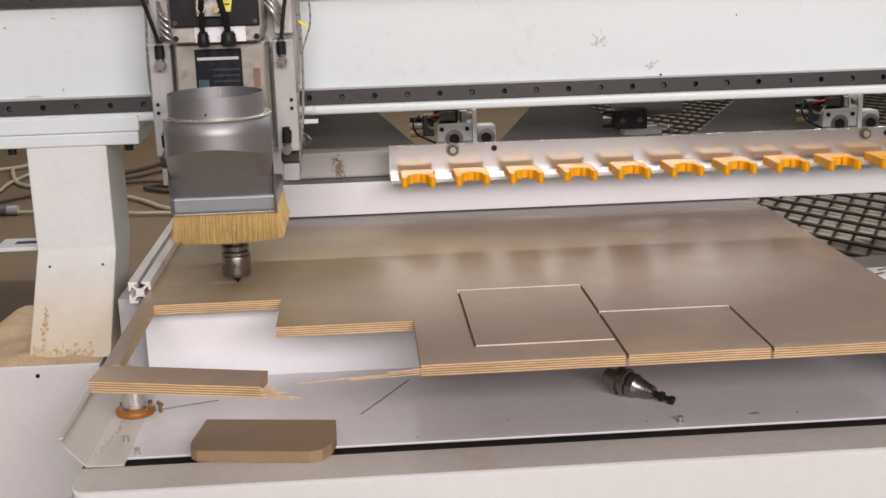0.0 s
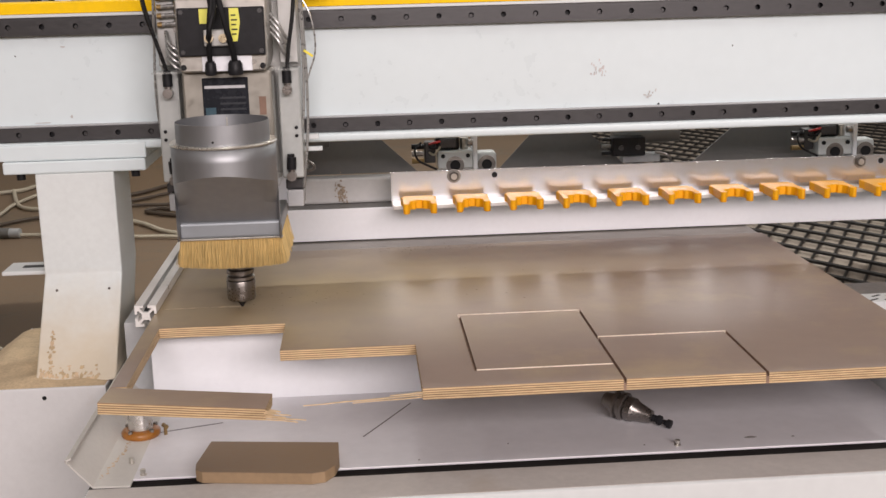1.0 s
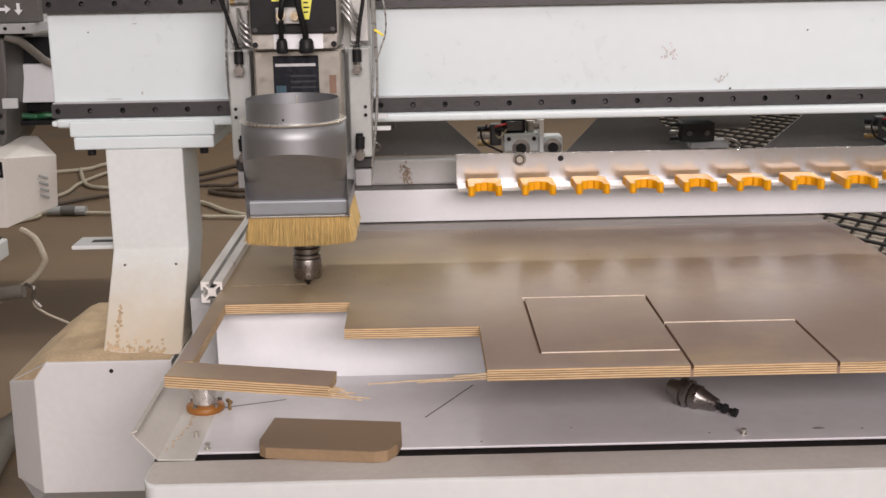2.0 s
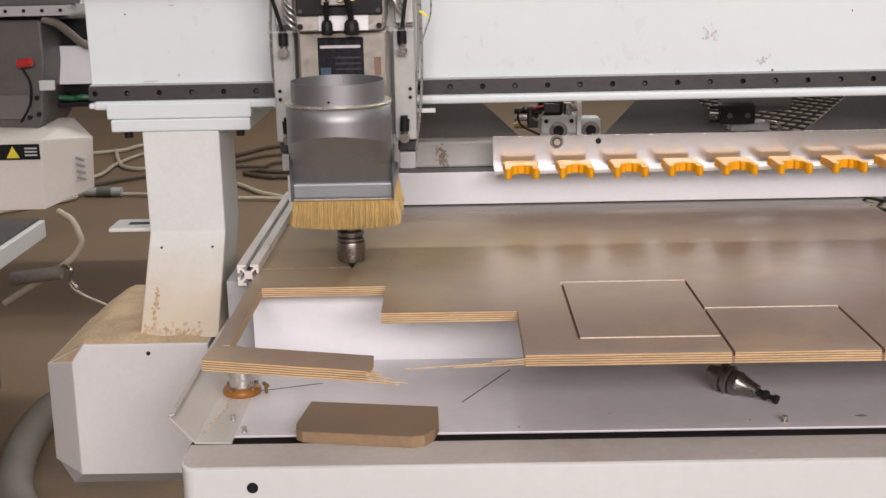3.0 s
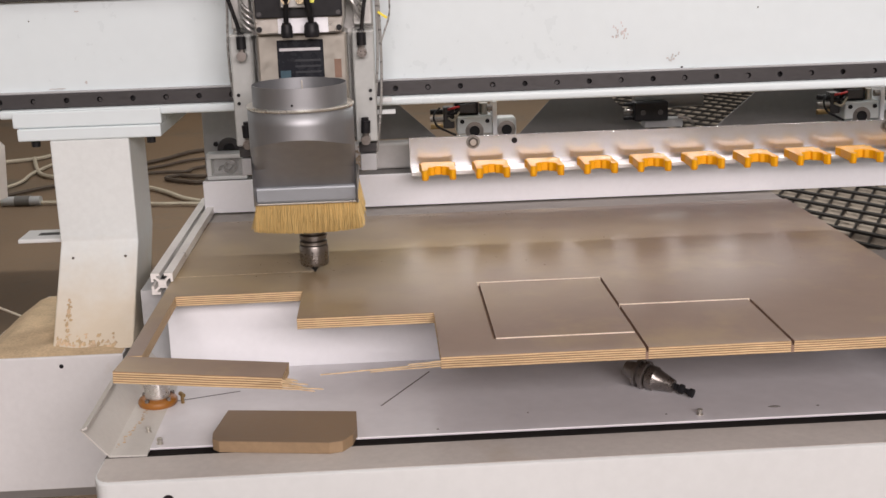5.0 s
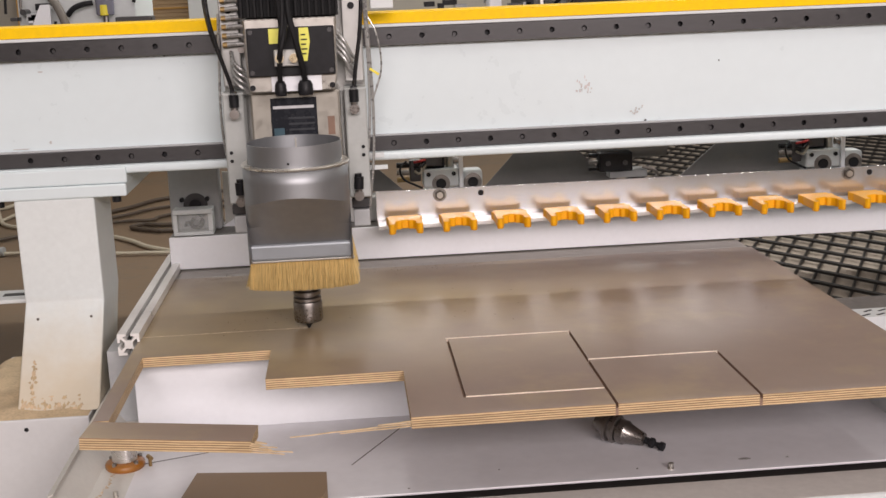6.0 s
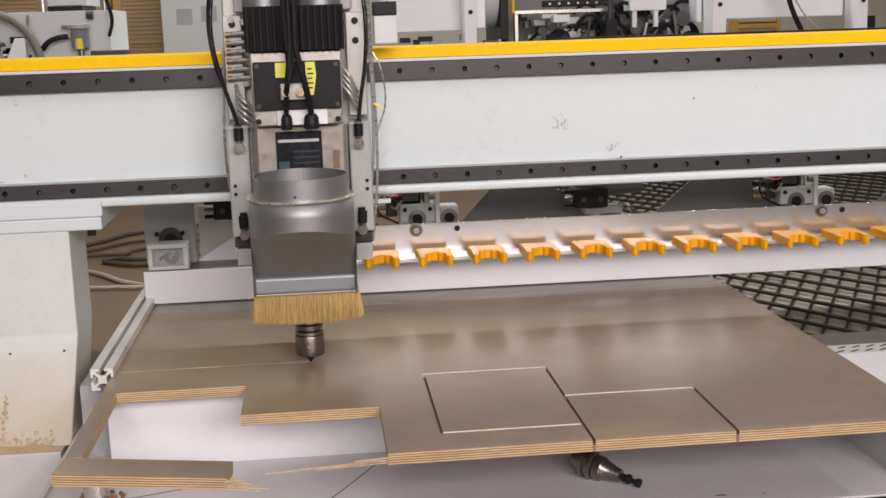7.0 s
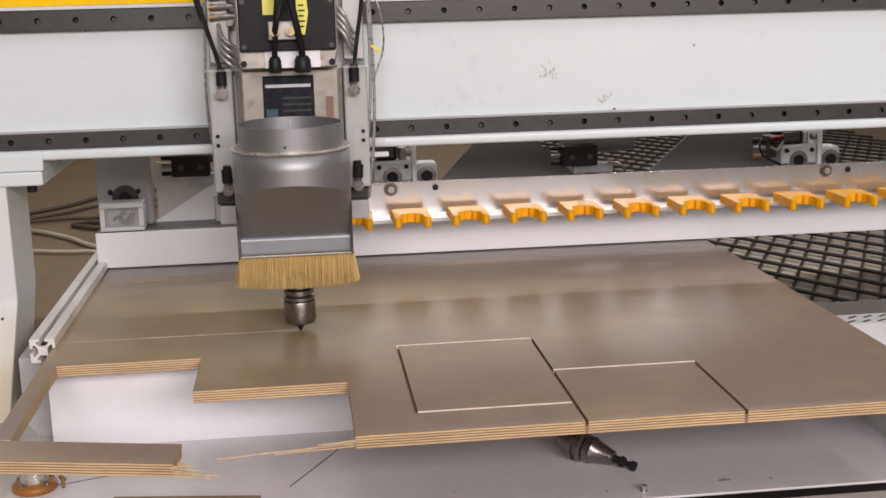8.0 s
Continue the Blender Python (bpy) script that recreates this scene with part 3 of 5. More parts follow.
def holed_strip(n, x0, pitch, z0, z1, y, thick, r, depth):
    """A rail front with sunk bolt holes."""
    bm = bmesh.new()
    K = 16
    for s in range(n):
        cx, cz = x0 + s * pitch, (z0 + z1) / 2
        hx, hz = pitch / 2, (z1 - z0) / 2
        outer, inner, deep = [], [], []
        for k in range(K):
            a = 2 * math.pi * (k + 0.5) / K
            c, sn = math.cos(a), math.sin(a)
            f = 1 / max(abs(c) / hx, abs(sn) / hz)
            outer.append(bm.verts.new((cx + c * f, y, cz + sn * f)))
            inner.append(bm.verts.new((cx + r * c, y, cz + r * sn)))
            deep.append(bm.verts.new((cx + r * c, y + depth, cz + r * sn)))
        for k in range(K):
            q = (k + 1) % K
            a, b = outer[k], outer[q]
            if abs(a.co.x - b.co.x) > 1e-6 and abs(a.co.z - b.co.z) > 1e-6:
                kx = cx + hx * (1 if (a.co.x + b.co.x) / 2 > cx else -1)
                kz = cz + hz * (1 if (a.co.z + b.co.z) / 2 > cz else -1)
                c0 = bm.verts.new((kx, y, kz))
                bm.faces.new((a, c0, b, inner[q], inner[k]))
            else:
                bm.faces.new((a, b, inner[q], inner[k]))
            f = bm.faces.new((inner[k], inner[q], deep[q], deep[k]))
            f.material_index = 1
        f = bm.faces.new(deep)
        f.material_index = 1
    xa, xb = x0 - 0.012, x0 + (n - 0.5) * pitch
    for v in bm.verts:
        v.co.x = max(v.co.x, xa)
    for za, zb, ya, yb in ((z1, z1, y, y + thick), (z0, z0, y, y + thick)):
        bm.faces.new([bm.verts.new(p) for p in ((xa, ya, za), (xb, ya, za), (xb, yb, zb), (xa, yb, zb))])
    bm.faces.new([bm.verts.new(p) for p in ((xa, y, z0), (xa, y + thick, z0), (xa, y + thick, z1), (xa, y, z1))])
    return bm


def gantry():
    g = thing("gantry", "white gantry beam with dark linear rails and yellow top cover", "gantry")
    XL, XR = -1.297, 1.7
    part("beam", box(XL, XR, GY + 0.018, GY + 0.30, 1.317, 1.566, 0.003), BEAMW, g)
    part("lower_ledge", box(XL + 0.01, XR, GY - 0.014, GY + 0.03, 1.3105, 1.3272, 0.005, seg=3), BEAMW, g, smooth=True)
    n = int((XR - XL) / PITCH)
    x0 = H0X - 21 * PITCH
    part("lower_rail", holed_strip(n, x0, PITCH, 1.3285, 1.3545, GY, 0.02, 0.0052, 0.012), [RAIL, DARK], g, "ground steel rail with sunk bolts")
    part("upper_rail", holed_strip(n, x0, PITCH, 1.527, 1.560, GY, 0.02, 0.0052, 0.012), [RAIL, DARK], g, "ground steel rail with sunk bolts")
    for k in range(n):
        for z in (1.3415, 1.5435):
            if k % 2:
                part("bolt", cyl((x0 + k * PITCH, GY + 0.010, z - 0.0012), (x0 + k * PITCH, GY + 0.005, z - 0.0012), 0.0036, n=8), RAIL, g)
    part("groove_line", box(XL, XR, GY + 0.004, GY + 0.02, 1.3273, 1.3284), DARK, g)
    part("rail_bed", box(XL, XR, GY + 0.006, GY + 0.02, 1.3546, 1.358, 0.001), MIDG, g)
    part("top_ledge", box(XL, XR, GY - 0.002, GY + 0.03, 1.561, 1.567, 0.001), WHITE, g)
    cv = prism([(GY + 0.0, 1.5675), (GY + 0.003, 1.587), (GY + 0.012, 1.5895), (GY + 0.11, 1.5895), (GY + 0.11, 1.5675)], "x", XL, XR, 0.001)
    part("top_cover", cv, YELLOW, g, "yellow painted top cover")
    part("cover_edge", box(-0.1, XR, GY + 0.1115, GY + 0.13, 1.567, 1.5935), RUBBER, g, "black strip behind the cover")
    # smudges and chips on the paint
    px = -0.104
    rs = random.Random(8)
    marks = []
    for cx, cz, sx, sz, count, m in ((px, 1.429, 0.009, 0.008, 13, PINKS), (px + 0.008, 1.426, 0.009, 0.007, 9, SMUDGE), (-0.004, 1.379, 0.004, 0.006, 7, SMUDGE), (0.009, 1.384, 0.003, 0.002, 3, SMUDGE)):
        for k in range(count):
            marks.append((cx + rs.gauss(0, sx), cz + rs.gauss(0, sz), rs.uniform(0.0012, 0.0036), rs.uniform(0.0016, 0.0048), m))
    marks += [(0.165, 1.47, 0.002, 0.002, DARK), (-1.13, 1.505, 0.006, 0.0015, SMUDGE), (-1.125, 1.372, 0.003, 0.004, SMUDGE), (-1.18, 1.362, 0.02, 0.0012, SMUDGE), (0.018, 1.360, 0.003, 0.002, DARK), (-0.9, 1.525, 0.002, 0.0015, DARK), (-1.22, 1.49, 0.002, 0.002, DARK)]
    for i, (x, z, rx, rz, m) in enumerate(marks):
        part("paint_mark", blob(x, GY + 0.0178 - 0.00005 * i, z, rx, rz, i, 0.0003), m, g)
    for x in (-0.8, -0.29, 0.1, 0.33):
        part("chip", blob(x, GY + 0.0035, 1.577, 0.006, 0.002, int(x * 100) + 200), DARK, g)
    return g


gantry()


# the column and the drive housing stand a little behind the bed's near end
BACK = Matrix.Translation((-0.583, -2.24, 1.609)) @ Matrix.Scale(1.036, 4) @ Matrix.Translation((0.583, 2.24, -1.609))


def set_back(g):
    for o in g.children:
        o.data.transform(BACK)


def gantry_leg():
    g = thing("support_column", "white dusty cast column carrying the gantry beam", "column")
    part("cap_plate", box(-1.238, -0.970, -0.02, 0.30, 1.3045, 1.334, 0.003), BEAMW, g)
    part("cap_tab", box(-1.272, -1.2385, -0.012, 0.3, 1.3235, 1.334, 0.003), BEAMW, g)
    part("flange_plate", box(-1.231, -0.972, -0.023, 0.30, 1.281, 1.304, 0.003), BEAMW, g)
    xl, xr = -1.175, -1.032
    prof = [(-0.02, 1.281), (-0.02, 1.089), (-0.152, 0.921), (0.02, 0.921), (0.13, 1.089), (0.13, 1.281)]
    b = prism(prof, "x", xl, xr, 0.003)
    part("column", b, LEGM, g, "white column bending towards its foot")
    for x in (-1.205, -0.995):
        part("bolt", cyl((x, 0.0, 1.281), (x, 0.0, 1.268), 0.008, n=10), BLACK, g)
    for x, z, y in ((-1.150, 1.064, -0.0395), (-1.054, 1.064, -0.0395)):
        part("screw", cyl((x, y, z), (x, y - 0.002, z), 0.0025, n=8), STEEL, g)
    # crusted dust flakes on the leaning lower front
    rr = random.Random(12)
    for i in range(90):
        streak = i % 3 == 0
        z = rr.uniform(0.93, 1.0) if streak else 0.925 + abs(rr.gauss(0, 0.008))
        x = -1.150 + rr.gauss(0, 0.003) if streak else rr.uniform(-1.170, -1.060)
        x = min(max(x, -1.170), -1.031)
        bl = blob(x, -0.0202 - (1.089 - z) * 0.786, z, rr.uniform(0.0012, 0.0055), rr.uniform(0.001, 0.005), 300 + i, y_thin=0.0006 + 0.00001 * i)
        for v in bl.verts:
            v.co.y += (v.co.z - z) * 0.786
        part("dust_flake", bl, FLAKE if i % 2 else RUST, g)
    sh = box(-1.266, -1.174, 0.02, 0.10, 1.081, 1.089, 0.002)
    part("cable_shelf", sh, WHITE, g)
    part("shelf_slot", box(-1.235, -1.19, 0.05, 0.07, 1.0885, 1.0898, 0.0005), DARK, g)
    set_back(g)


FLAKE = mat("brown_dust_crust", (0.47, 0.36, 0.22), 0.9, var=0.2, scale=60)
BRIGHTH = mat("housing_enamel", (0.68, 0.69, 0.70), 0.4, var=0.03, scale=3, stain=(0.60, 0.56, 0.50), stain_at=0.68)
LEGM = mat("dust_veiled_enamel", (0.69, 0.735, 0.735), 0.45, var=0.04, scale=4)
# saw dust clinging to the lower, leaning part of the casting, with a ragged upper limit
N, L = LEGM.node_tree.nodes, LEGM.node_tree.links
_b = N["Principled BSDF"]
_tc, _sp, _nz, _ad, _mr, _mx = (N.new(k) for k in ("ShaderNodeTexCoord", "ShaderNodeSeparateXYZ", "ShaderNodeTexNoise", "ShaderNodeMath", "ShaderNodeMapRange", "ShaderNodeMix"))
_nz.inputs["Scale"].default_value, _nz.inputs["Detail"].default_value = 22, 6
L.new(_tc.outputs["Object"], _sp.inputs[0])
L.new(_tc.outputs["Object"], _nz.inputs["Vector"])
_ad.operation = "MULTIPLY_ADD"
_ad.inputs[1].default_value = 0.10
L.new(_nz.outputs[0], _ad.inputs[0])
L.new(_sp.outputs[2], _ad.inputs[2])
_mr.inputs[1].default_value, _mr.inputs[2].default_value, _mr.inputs[3].default_value, _mr.inputs[4].default_value = 0.985, 1.13, 0.70, 0.0
L.new(_ad.outputs[0], _mr.inputs[0])
_mx.data_type = "RGBA"
L.new(_mr.outputs[0], _mx.inputs[0])
L.new(_b.inputs["Base Color"].links[0].from_socket, _mx.inputs[6])
_mx.inputs[7].default_value = (0.56, 0.45, 0.29, 1)
L.new(_mx.outputs[2], _b.inputs["Base Color"])
gantry_leg()


def carriage_housing():
    g = thing("drive_housing", "white sheet steel drive housing with saw dust on top", "machine housing")
    P = {"a": (-1.045, -0.18, 0.92), "b": (-1.270, -0.18, 0.92), "m": (-1.294, -0.18, 0.887), "c": (-1.278, 0.22, 0.92), "d": (-1.045, 0.22, 0.92),
         "e": (-1.368, -0.10, 0.858), "f": (-1.368, 0.18, 0.858), "A": (-1.045, -0.18, 0.667), "B": (-1.296, -0.18, 0.667),
         "E": (-1.370, -0.10, 0.665), "F": (-1.370, 0.18, 0.665), "C": (-1.278, 0.22, 0.667), "D": (-1.045, 0.22, 0.667)}
    b = bmesh.new()
    W = {k: b.verts.new(p) for k, p in P.items()}
    for q in ("abcd", "befc", "bme", "abmBA", "meEB", "efFE", "cdDC", "cfFC", "ABCD", "BEFC", "adDA"):
        b.faces.new([W[k] for k in q])
    for f in b.faces:
        if len(f.verts) == 3:
            f.material_index = 1
    bmesh.ops.recalc_face_normals(b, faces=b.faces[:])
    bmesh.ops.bevel(b, geom=[e for e in b.edges if len(e.link_faces) == 2], offset=0.002, segments=2, profile=0.5, affect="EDGES")
    part("shell", b, [BRIGHTH, DUST], g)
    sk = bmesh.new()
    lo = [sk.verts.new(p) for p in ((-1.05, -0.148, 0.638), (-1.322, -0.148, 0.638), (-1.345, -0.08, 0.642), (-1.30, 0.19, 0.642), (-1.05, 0.19, 0.642))]
    hi = [sk.verts.new(p) for p in ((-1.05, -0.176, 0.6665), (-1.294, -0.176, 0.6665), (-1.366, -0.098, 0.6645), (-1.31, 0.20, 0.6665), (-1.05, 0.20, 0.6665))]
    sk.faces.new(lo)
    for q in range(5):
        sk.faces.new((lo[q], lo[(q + 1) % 5], hi[(q + 1) % 5], hi[q]))
    part("skirt", sk, MIDG, g, "grey sloping lower edge of the housing")
    part("post", box(-1.12, -1.055, 0.05, 0.18, 0.056, 0.638), CAST, g)
    part("screw_hole", cyl((-1.154, -0.1806, 0.902), (-1.154, -0.17, 0.902), 0.004, n=10), DARK, g)
    dm = bmesh.new()
    nx, ny = 26, 40
    V = {}
    for i in range(nx + 1):
        for j in range(ny + 1):
            v = j / ny
            u = i / nx * 1.4
            if u < 0.4:
                w = 1 - u / 0.4
                x0, y0 = -1.271 - 0.007 * v, -0.177 + 0.394 * v
                x, y, base = x0 + (-1.366 - x0) * w, y0 + (-0.099 + 0.277 * v - y0) * w, 0.9205 - 0.0615 * w
            else:
                x, y, base = -1.271 - 0.007 * v + (u - 0.4) * (0.224 + 0.007 * v), -0.177 + 0.394 * v, 0.9205
            edge = min(i, nx - i, j, ny - j) / 4
            z = base + min(edge, 1) * (0.003 + 0.006 * noise.noise((x * 14, y * 14, 1)) + 0.004)
            V[i, j] = dm.verts.new((x, y, max(z, base)))
    for i in range(nx):
        for j in range(ny):
            if (V[i + 1, j + 1].co - V[i + 1, j].co).length > 1e-5 and (V[i, j + 1].co - V[i, j].co).length > 1e-5:
                dm.faces.new((V[i, j], V[i + 1, j], V[i + 1, j + 1], V[i, j + 1]))
    for v in [v for v in dm.verts if not v.link_faces]:
        dm.verts.remove(v)
    set_back(g)
    d = part("dust_layer", dm, DUST, None, smooth=True)
    d.data.transform(BACK)
    tagged(d, "layer of tan saw dust on the drive housing", "saw dust", kind="stuff")


carriage_housing()


def dust_flecks():
    """Fine chips of wood strewn over the sheet."""
    rnd = random.Random(31)
    vs, fs = [], []
    spots = [(-0.40, 0.385, 0.16, 0.04, 110), (-0.85, 0.40, 0.12, 0.03, 60), (-0.60, 0.40, 0.12, 0.03, 40), (-0.72, -0.02, 0.16, 0.08, 40), (-0.3, 0.1, 0.3, 0.2, 16), (0.0, -0.2, 0.3, 0.25, 10)]
    for cx, cy, sx, sy, n in spots:
        for i in range(n):
            x, y = cx + rnd.gauss(0, sx / 2), cy + rnd.gauss(0, sy / 2)
            if not (-0.96 < x < 0.33 and -0.17 < y < 0.42):
                continue
            s, a = rnd.uniform(0.0004, 0.0013), rnd.uniform(0, 6.28)
            k = len(vs)
            for q in range(4):
                t = a + q * math.pi / 2
                vs.append((x + s * math.cos(t) * (1.8 if q % 2 else 1), y + s * math.sin(t), PT + 0.0001))
            vs.append((x, y, PT + s * 0.6))
            fs += [(k, k + 1, k + 4), (k + 1, k + 2, k + 4), (k + 2, k + 3, k + 4), (k + 3, k, k + 4), (k + 3, k + 2, k + 1, k)]
    me = bpy.data.meshes.new("wood_flecks")
    me.from_pydata(vs, [], fs)
    me.materials.append(FLECK)
    tagged(new("wood_flecks", me), "fine wood flecks strewn over the brown sheet", "wood flecks", kind="stuff")


FLECK = mat("wood_fleck", (0.15, 0.12, 0.085), 1.0, var=0.4, scale=80)
FLECK.node_tree.nodes["Principled BSDF"].inputs["Specular IOR Level"].default_value = 0.0
dust_flecks()
SPOIL = mat("grey_spoil_board", (0.40, 0.375, 0.35), 0.45, var=0.1, scale=6, stain=(0.3, 0.275, 0.25), stain_at=0.6)
underlay()

# ---- the router head (its own x is measured from the spindle's axis) ----
SY = -0.055   # spindle axis
PY = -0.192   # axis of the dust port



def lean(bm):
    """Leans the dust port slightly to the front."""
    for v in bm.verts:
        v.co.z += 0.002 + 0.015 * (v.co.y - PY)
    return bm


def router_head():
    h = thing("routing_unit", "aluminium router head with a grey dust hood and tan brush", "router head")
    # carriage plates
    cp = box(-0.128, 0.128, 0.012, 0.045, 1.262, 1.80, 0.003)
    part("carriage_plate", cp, CARR, h, "satin aluminium carriage plate")
    for s in (-1, 1):
        rail = part("side_plate", box(*sorted((s * 0.089, s * 0.128)), -0.055, 0.011, 1.262, 1.462, 0.003), PLATEW, h, "pale side plate")
        for z in (1.355, 1.34):
            part("screw", cyl((s * 0.118, -0.0552, z), (s * 0.118, -0.058, z), 0.0032, n=10), DARK, rail)
        part("upper_plate", box(*sorted((s * 0.092, s * 0.126)), -0.02, 0.011, 1.470, 1.655, 0.002), CARR, h)
        part("bearing_block", box(*sorted((s * 0.092, s * 0.127)), -0.03, 0.06, 1.238, 1.256, 0.002), RAIL, h, "dark bearing block")
        part("lower_block", box(*sorted((s * 0.094, s * 0.124)), -0.035, 0.06, 1.205, 1.236, 0.002), MIDG, h)
        for z in (1.64, 1.605):
            part("bolt", cyl((s * 0.109, -0.0205, z), (s * 0.109, -0.023, z), 0.0062, n=12), BLACK, h)
        # clear guard
        part("guard", box(*sorted((s * 0.082, s * 0.085)), -0.10, -0.02, 1.255, 1.455, 0.0005), CLEAR, h, "clear acrylic guard")
        part("guard_lip", box(*sorted((s * 0.060, s * 0.128)), -0.10, -0.05, 1.4615, 1.4645, 0.0005), CLEAR, h, "clear acrylic guard")
        # hose fittings
        for z, tilt in ((1.425, 0.0), (1.268, 0.3)):
            f = cyl((s * 0.106, -0.066, z + 0.012), (s * 0.106 + s * 0.004 * tilt, -0.066, z + 0.034), 0.0085, n=14)
            cyl((s * 0.106, -0.066, z + 0.034), (s * 0.106, -0.066, z + 0.04), 0.0065, n=12, bm=f)
            ft = part("hose_fitting", f, BLACK, h, "black hose fitting", smooth=True)
            b = cyl((s * 0.106, -0.056, z), (s * 0.106, -0.078, z), 0.0088, n=14)
            cyl((s * 0.106, -0.066, z), (s * 0.106, -0.066, z + 0.014), 0.006, n=10, bm=b)
            part("banjo", b, STEEL, ft, "steel banjo bolt", smooth=True)
    # spindle body
    part("spindle_block", box(-0.075, 0.081, -0.106, 0.011, 1.29, 1.464, 0.004), SPBL, h, "milled aluminium spindle body")
    part("flange_block", prism([(-0.071, 1.4645), (0.074, 1.4645), (0.079, 1.486), (0.081, 1.590), (-0.076, 1.590), (-0.075, 1.486)], "y", -0.130, 0.011, 0.003), SILV, h, "bright aluminium motor block")
    part("centre_face", box(-0.034, 0.052, -0.1345, -0.1295, 1.466, 1.50, 0.001), BRIGHTW, h)
    cover = part("cover_plate", box(-0.071, 0.077, -0.142, -0.135, 1.493, 1.575, 0.002), BLACK, h, "black cover plate")
    for x in (-0.064, 0.07):
        for z in (1.5, 1.568):
            part("screw", cyl((x, -0.1421, z), (x, -0.1440, z), 0.004, n=10), RAIL, cover)
    part("warning_label", prism([(0.018, 1.517), (0.018, 1.573), (0.034, 1.573), (0.036, 1.55), (0.030, 1.517)], "y", -0.1428, -0.1421), TAGL, cover, "yellow warning label")
    part("warning_label", prism([(-0.033, 1.548), (-0.033, 1.573), (-0.010, 1.573), (-0.012, 1.548)], "y", -0.1428, -0.1421), TAGL, cover, "yellow warning label")
    for i in range(5):
        part("print_bar", box(0.021, 0.029 + 0.002 * (i % 2), -0.1432, -0.1429, 1.528 + i * 0.008, 1.5305 + i * 0.008), DARK, cover)
    br = part("gland_bracket", box(-0.026, 0.018, -0.156, -0.1425, 1.510, 1.538, 0.002), CARR, h, "cable gland bracket")
    for x in (-0.016, 0.008):
        part("gland", cyl((x, -0.157, 1.524), (x, -0.172, 1.524), 0.0075, n=12), BRASSL, br, "pale brass gland", smooth=True)
    for x, w in ((-0.018, 0.0095), (0.024, 0.0125)):
        b = lathe([(0.0001, 0), (w * 0.9, 0), (w * 1.05, 0.003), (w * 1.05, 0.011), (w, 0.013), (w, 0.019), (w * 0.7, 0.025), (0.0001, 0.025)], 16, (x, -0.148, 1.460))
        part("cable_gland", b, BLACK, h, "black ribbed cable gland", smooth=True)
    # motor with cooling fins
    fin = box(-0.083, 0.085, -0.120, 0.011, 1.592, 1.668, 0.001)
    m = part("motor", fin, RUBBER, h, "black finned motor")
    for k in range(15):
        x = -0.079 + k * 0.0115
        part("fin", box(x, x + 0.0045, -0.136, -0.1205, 1.592, 1.668, 0.0008), RUBBER, m)
    for x in (-0.048, 0.046):
        part("motor_shell", lathe([(0.038, 0), (0.038, 0.14), (0.0001, 0.141)], 28, (x, -0.075, 1.668)), ZINC, h, "grey round motor shell", smooth=True)
    part("cowl", box(-0.105, 0.105, -0.02, 0.011, 1.66, 1.80, 0.003), MIDG, h)
    # label plate, drawn in plain bars
    lab = part("rating_plate", box(-0.040, 0.040, -0.1100, -0.1065, 1.382, 1.453, 0.001), LABELK, h, "black rating plate with pale print")
    part("print_bar", box(-0.036, 0.035, -0.1106, -0.1101, 1.4345, 1.4395), LABELW, lab)
    part("print_bar", box(-0.036, -0.018, -0.1106, -0.1101, 1.385, 1.401), LABELB, lab)
    for i in range(3):
        part("print_bar", box(-0.010, 0.035, -0.1105, -0.1101, 1.396 + i * 0.010, 1.3995 + i * 0.010), PRINTD, lab)
    part("sticker", box(0.058, 0.070, -0.1075, -0.1061, 1.386, 1.418), BROWNL, h)
    for x in (-0.066, 0.07):
        part("screw", cyl((x, -0.1305, 1.474), (x, -0.134, 1.474), 0.005, n=10), DARK, h)
    # dust port: thin open collars
    RT, RC = 0.0794, 0.0888
    part("port_ring", lean(lathe([(RT, 1.343), (RT, 1.386), (RT - 0.0015, 1.386), (RT - 0.0015, 1.343)], 56, (0, PY, 0))), ZINC, h, "open galvanised dust port", smooth=True)
    part("port_bead", lean(lathe([(RT, 1.3515), (RC + 0.001, 1.352), (RC + 0.0025, 1.350), (RC + 0.001, 1.3475), (RT, 1.3475)], 56, (0, PY, 0))), ALU, h, smooth=True)
    part("seam_dots", box(-0.0012, 0.0012, PY + RT - 0.004, PY + RT - 0.002, 1.352, 1.384), ALU, h)
    part("rivet", cyl((-0.008, PY - RT, 1.360), (-0.008, PY - RT - 0.002, 1.360), 0.002, n=8), DARK, h)
    # hood: round above, drawn back to a straight lower edge
    hood = bmesh.new()
    n = 72
    cols = []
    for k in range(n):
        a = 2 * math.pi * k / n
        px, py = RC * math.cos(a), PY + RC * math.sin(a)
        front = math.sin(a) < -0.05
        zc = 1.304 - 0.020 * (px / RC) ** 2 if front else 1.284
        yb = -0.1695 if front else py
        col = [(py, 1.3505 + 0.015 * (py - PY)), (py, 1.325), (py, zc)]
        for q, w in ((0.30, 0.24), (0.62, 0.56), (1.0, 1.0)):
            col.append((py + (yb - py) * q, zc + (1.207 - zc) * w))
        col += [(yb, 1.2065), (yb, 1.178)]
        cols.append([(px, y, z) for y, z in col])
    rows_ = [[hood.verts.new(cols[k][r]) for k in range(n)] for r in range(len(cols[0]))]
    for a, b in zip(rows_, rows_[1:]):
        for k in range(n):
            hood.faces.new((a[k], a[(k + 1) % n], b[(k + 1) % n], b[k]))
    hd = part("dust_hood", hood, ZINC, h, "bent grey sheet metal dust hood", smooth=True)
    hd.data.set_sharp_from_angle(angle=radians(9))
    sm = hd.modifiers.new("thickness", "SOLIDIFY")
    sm.thickness, sm.offset = 0.0015, -1
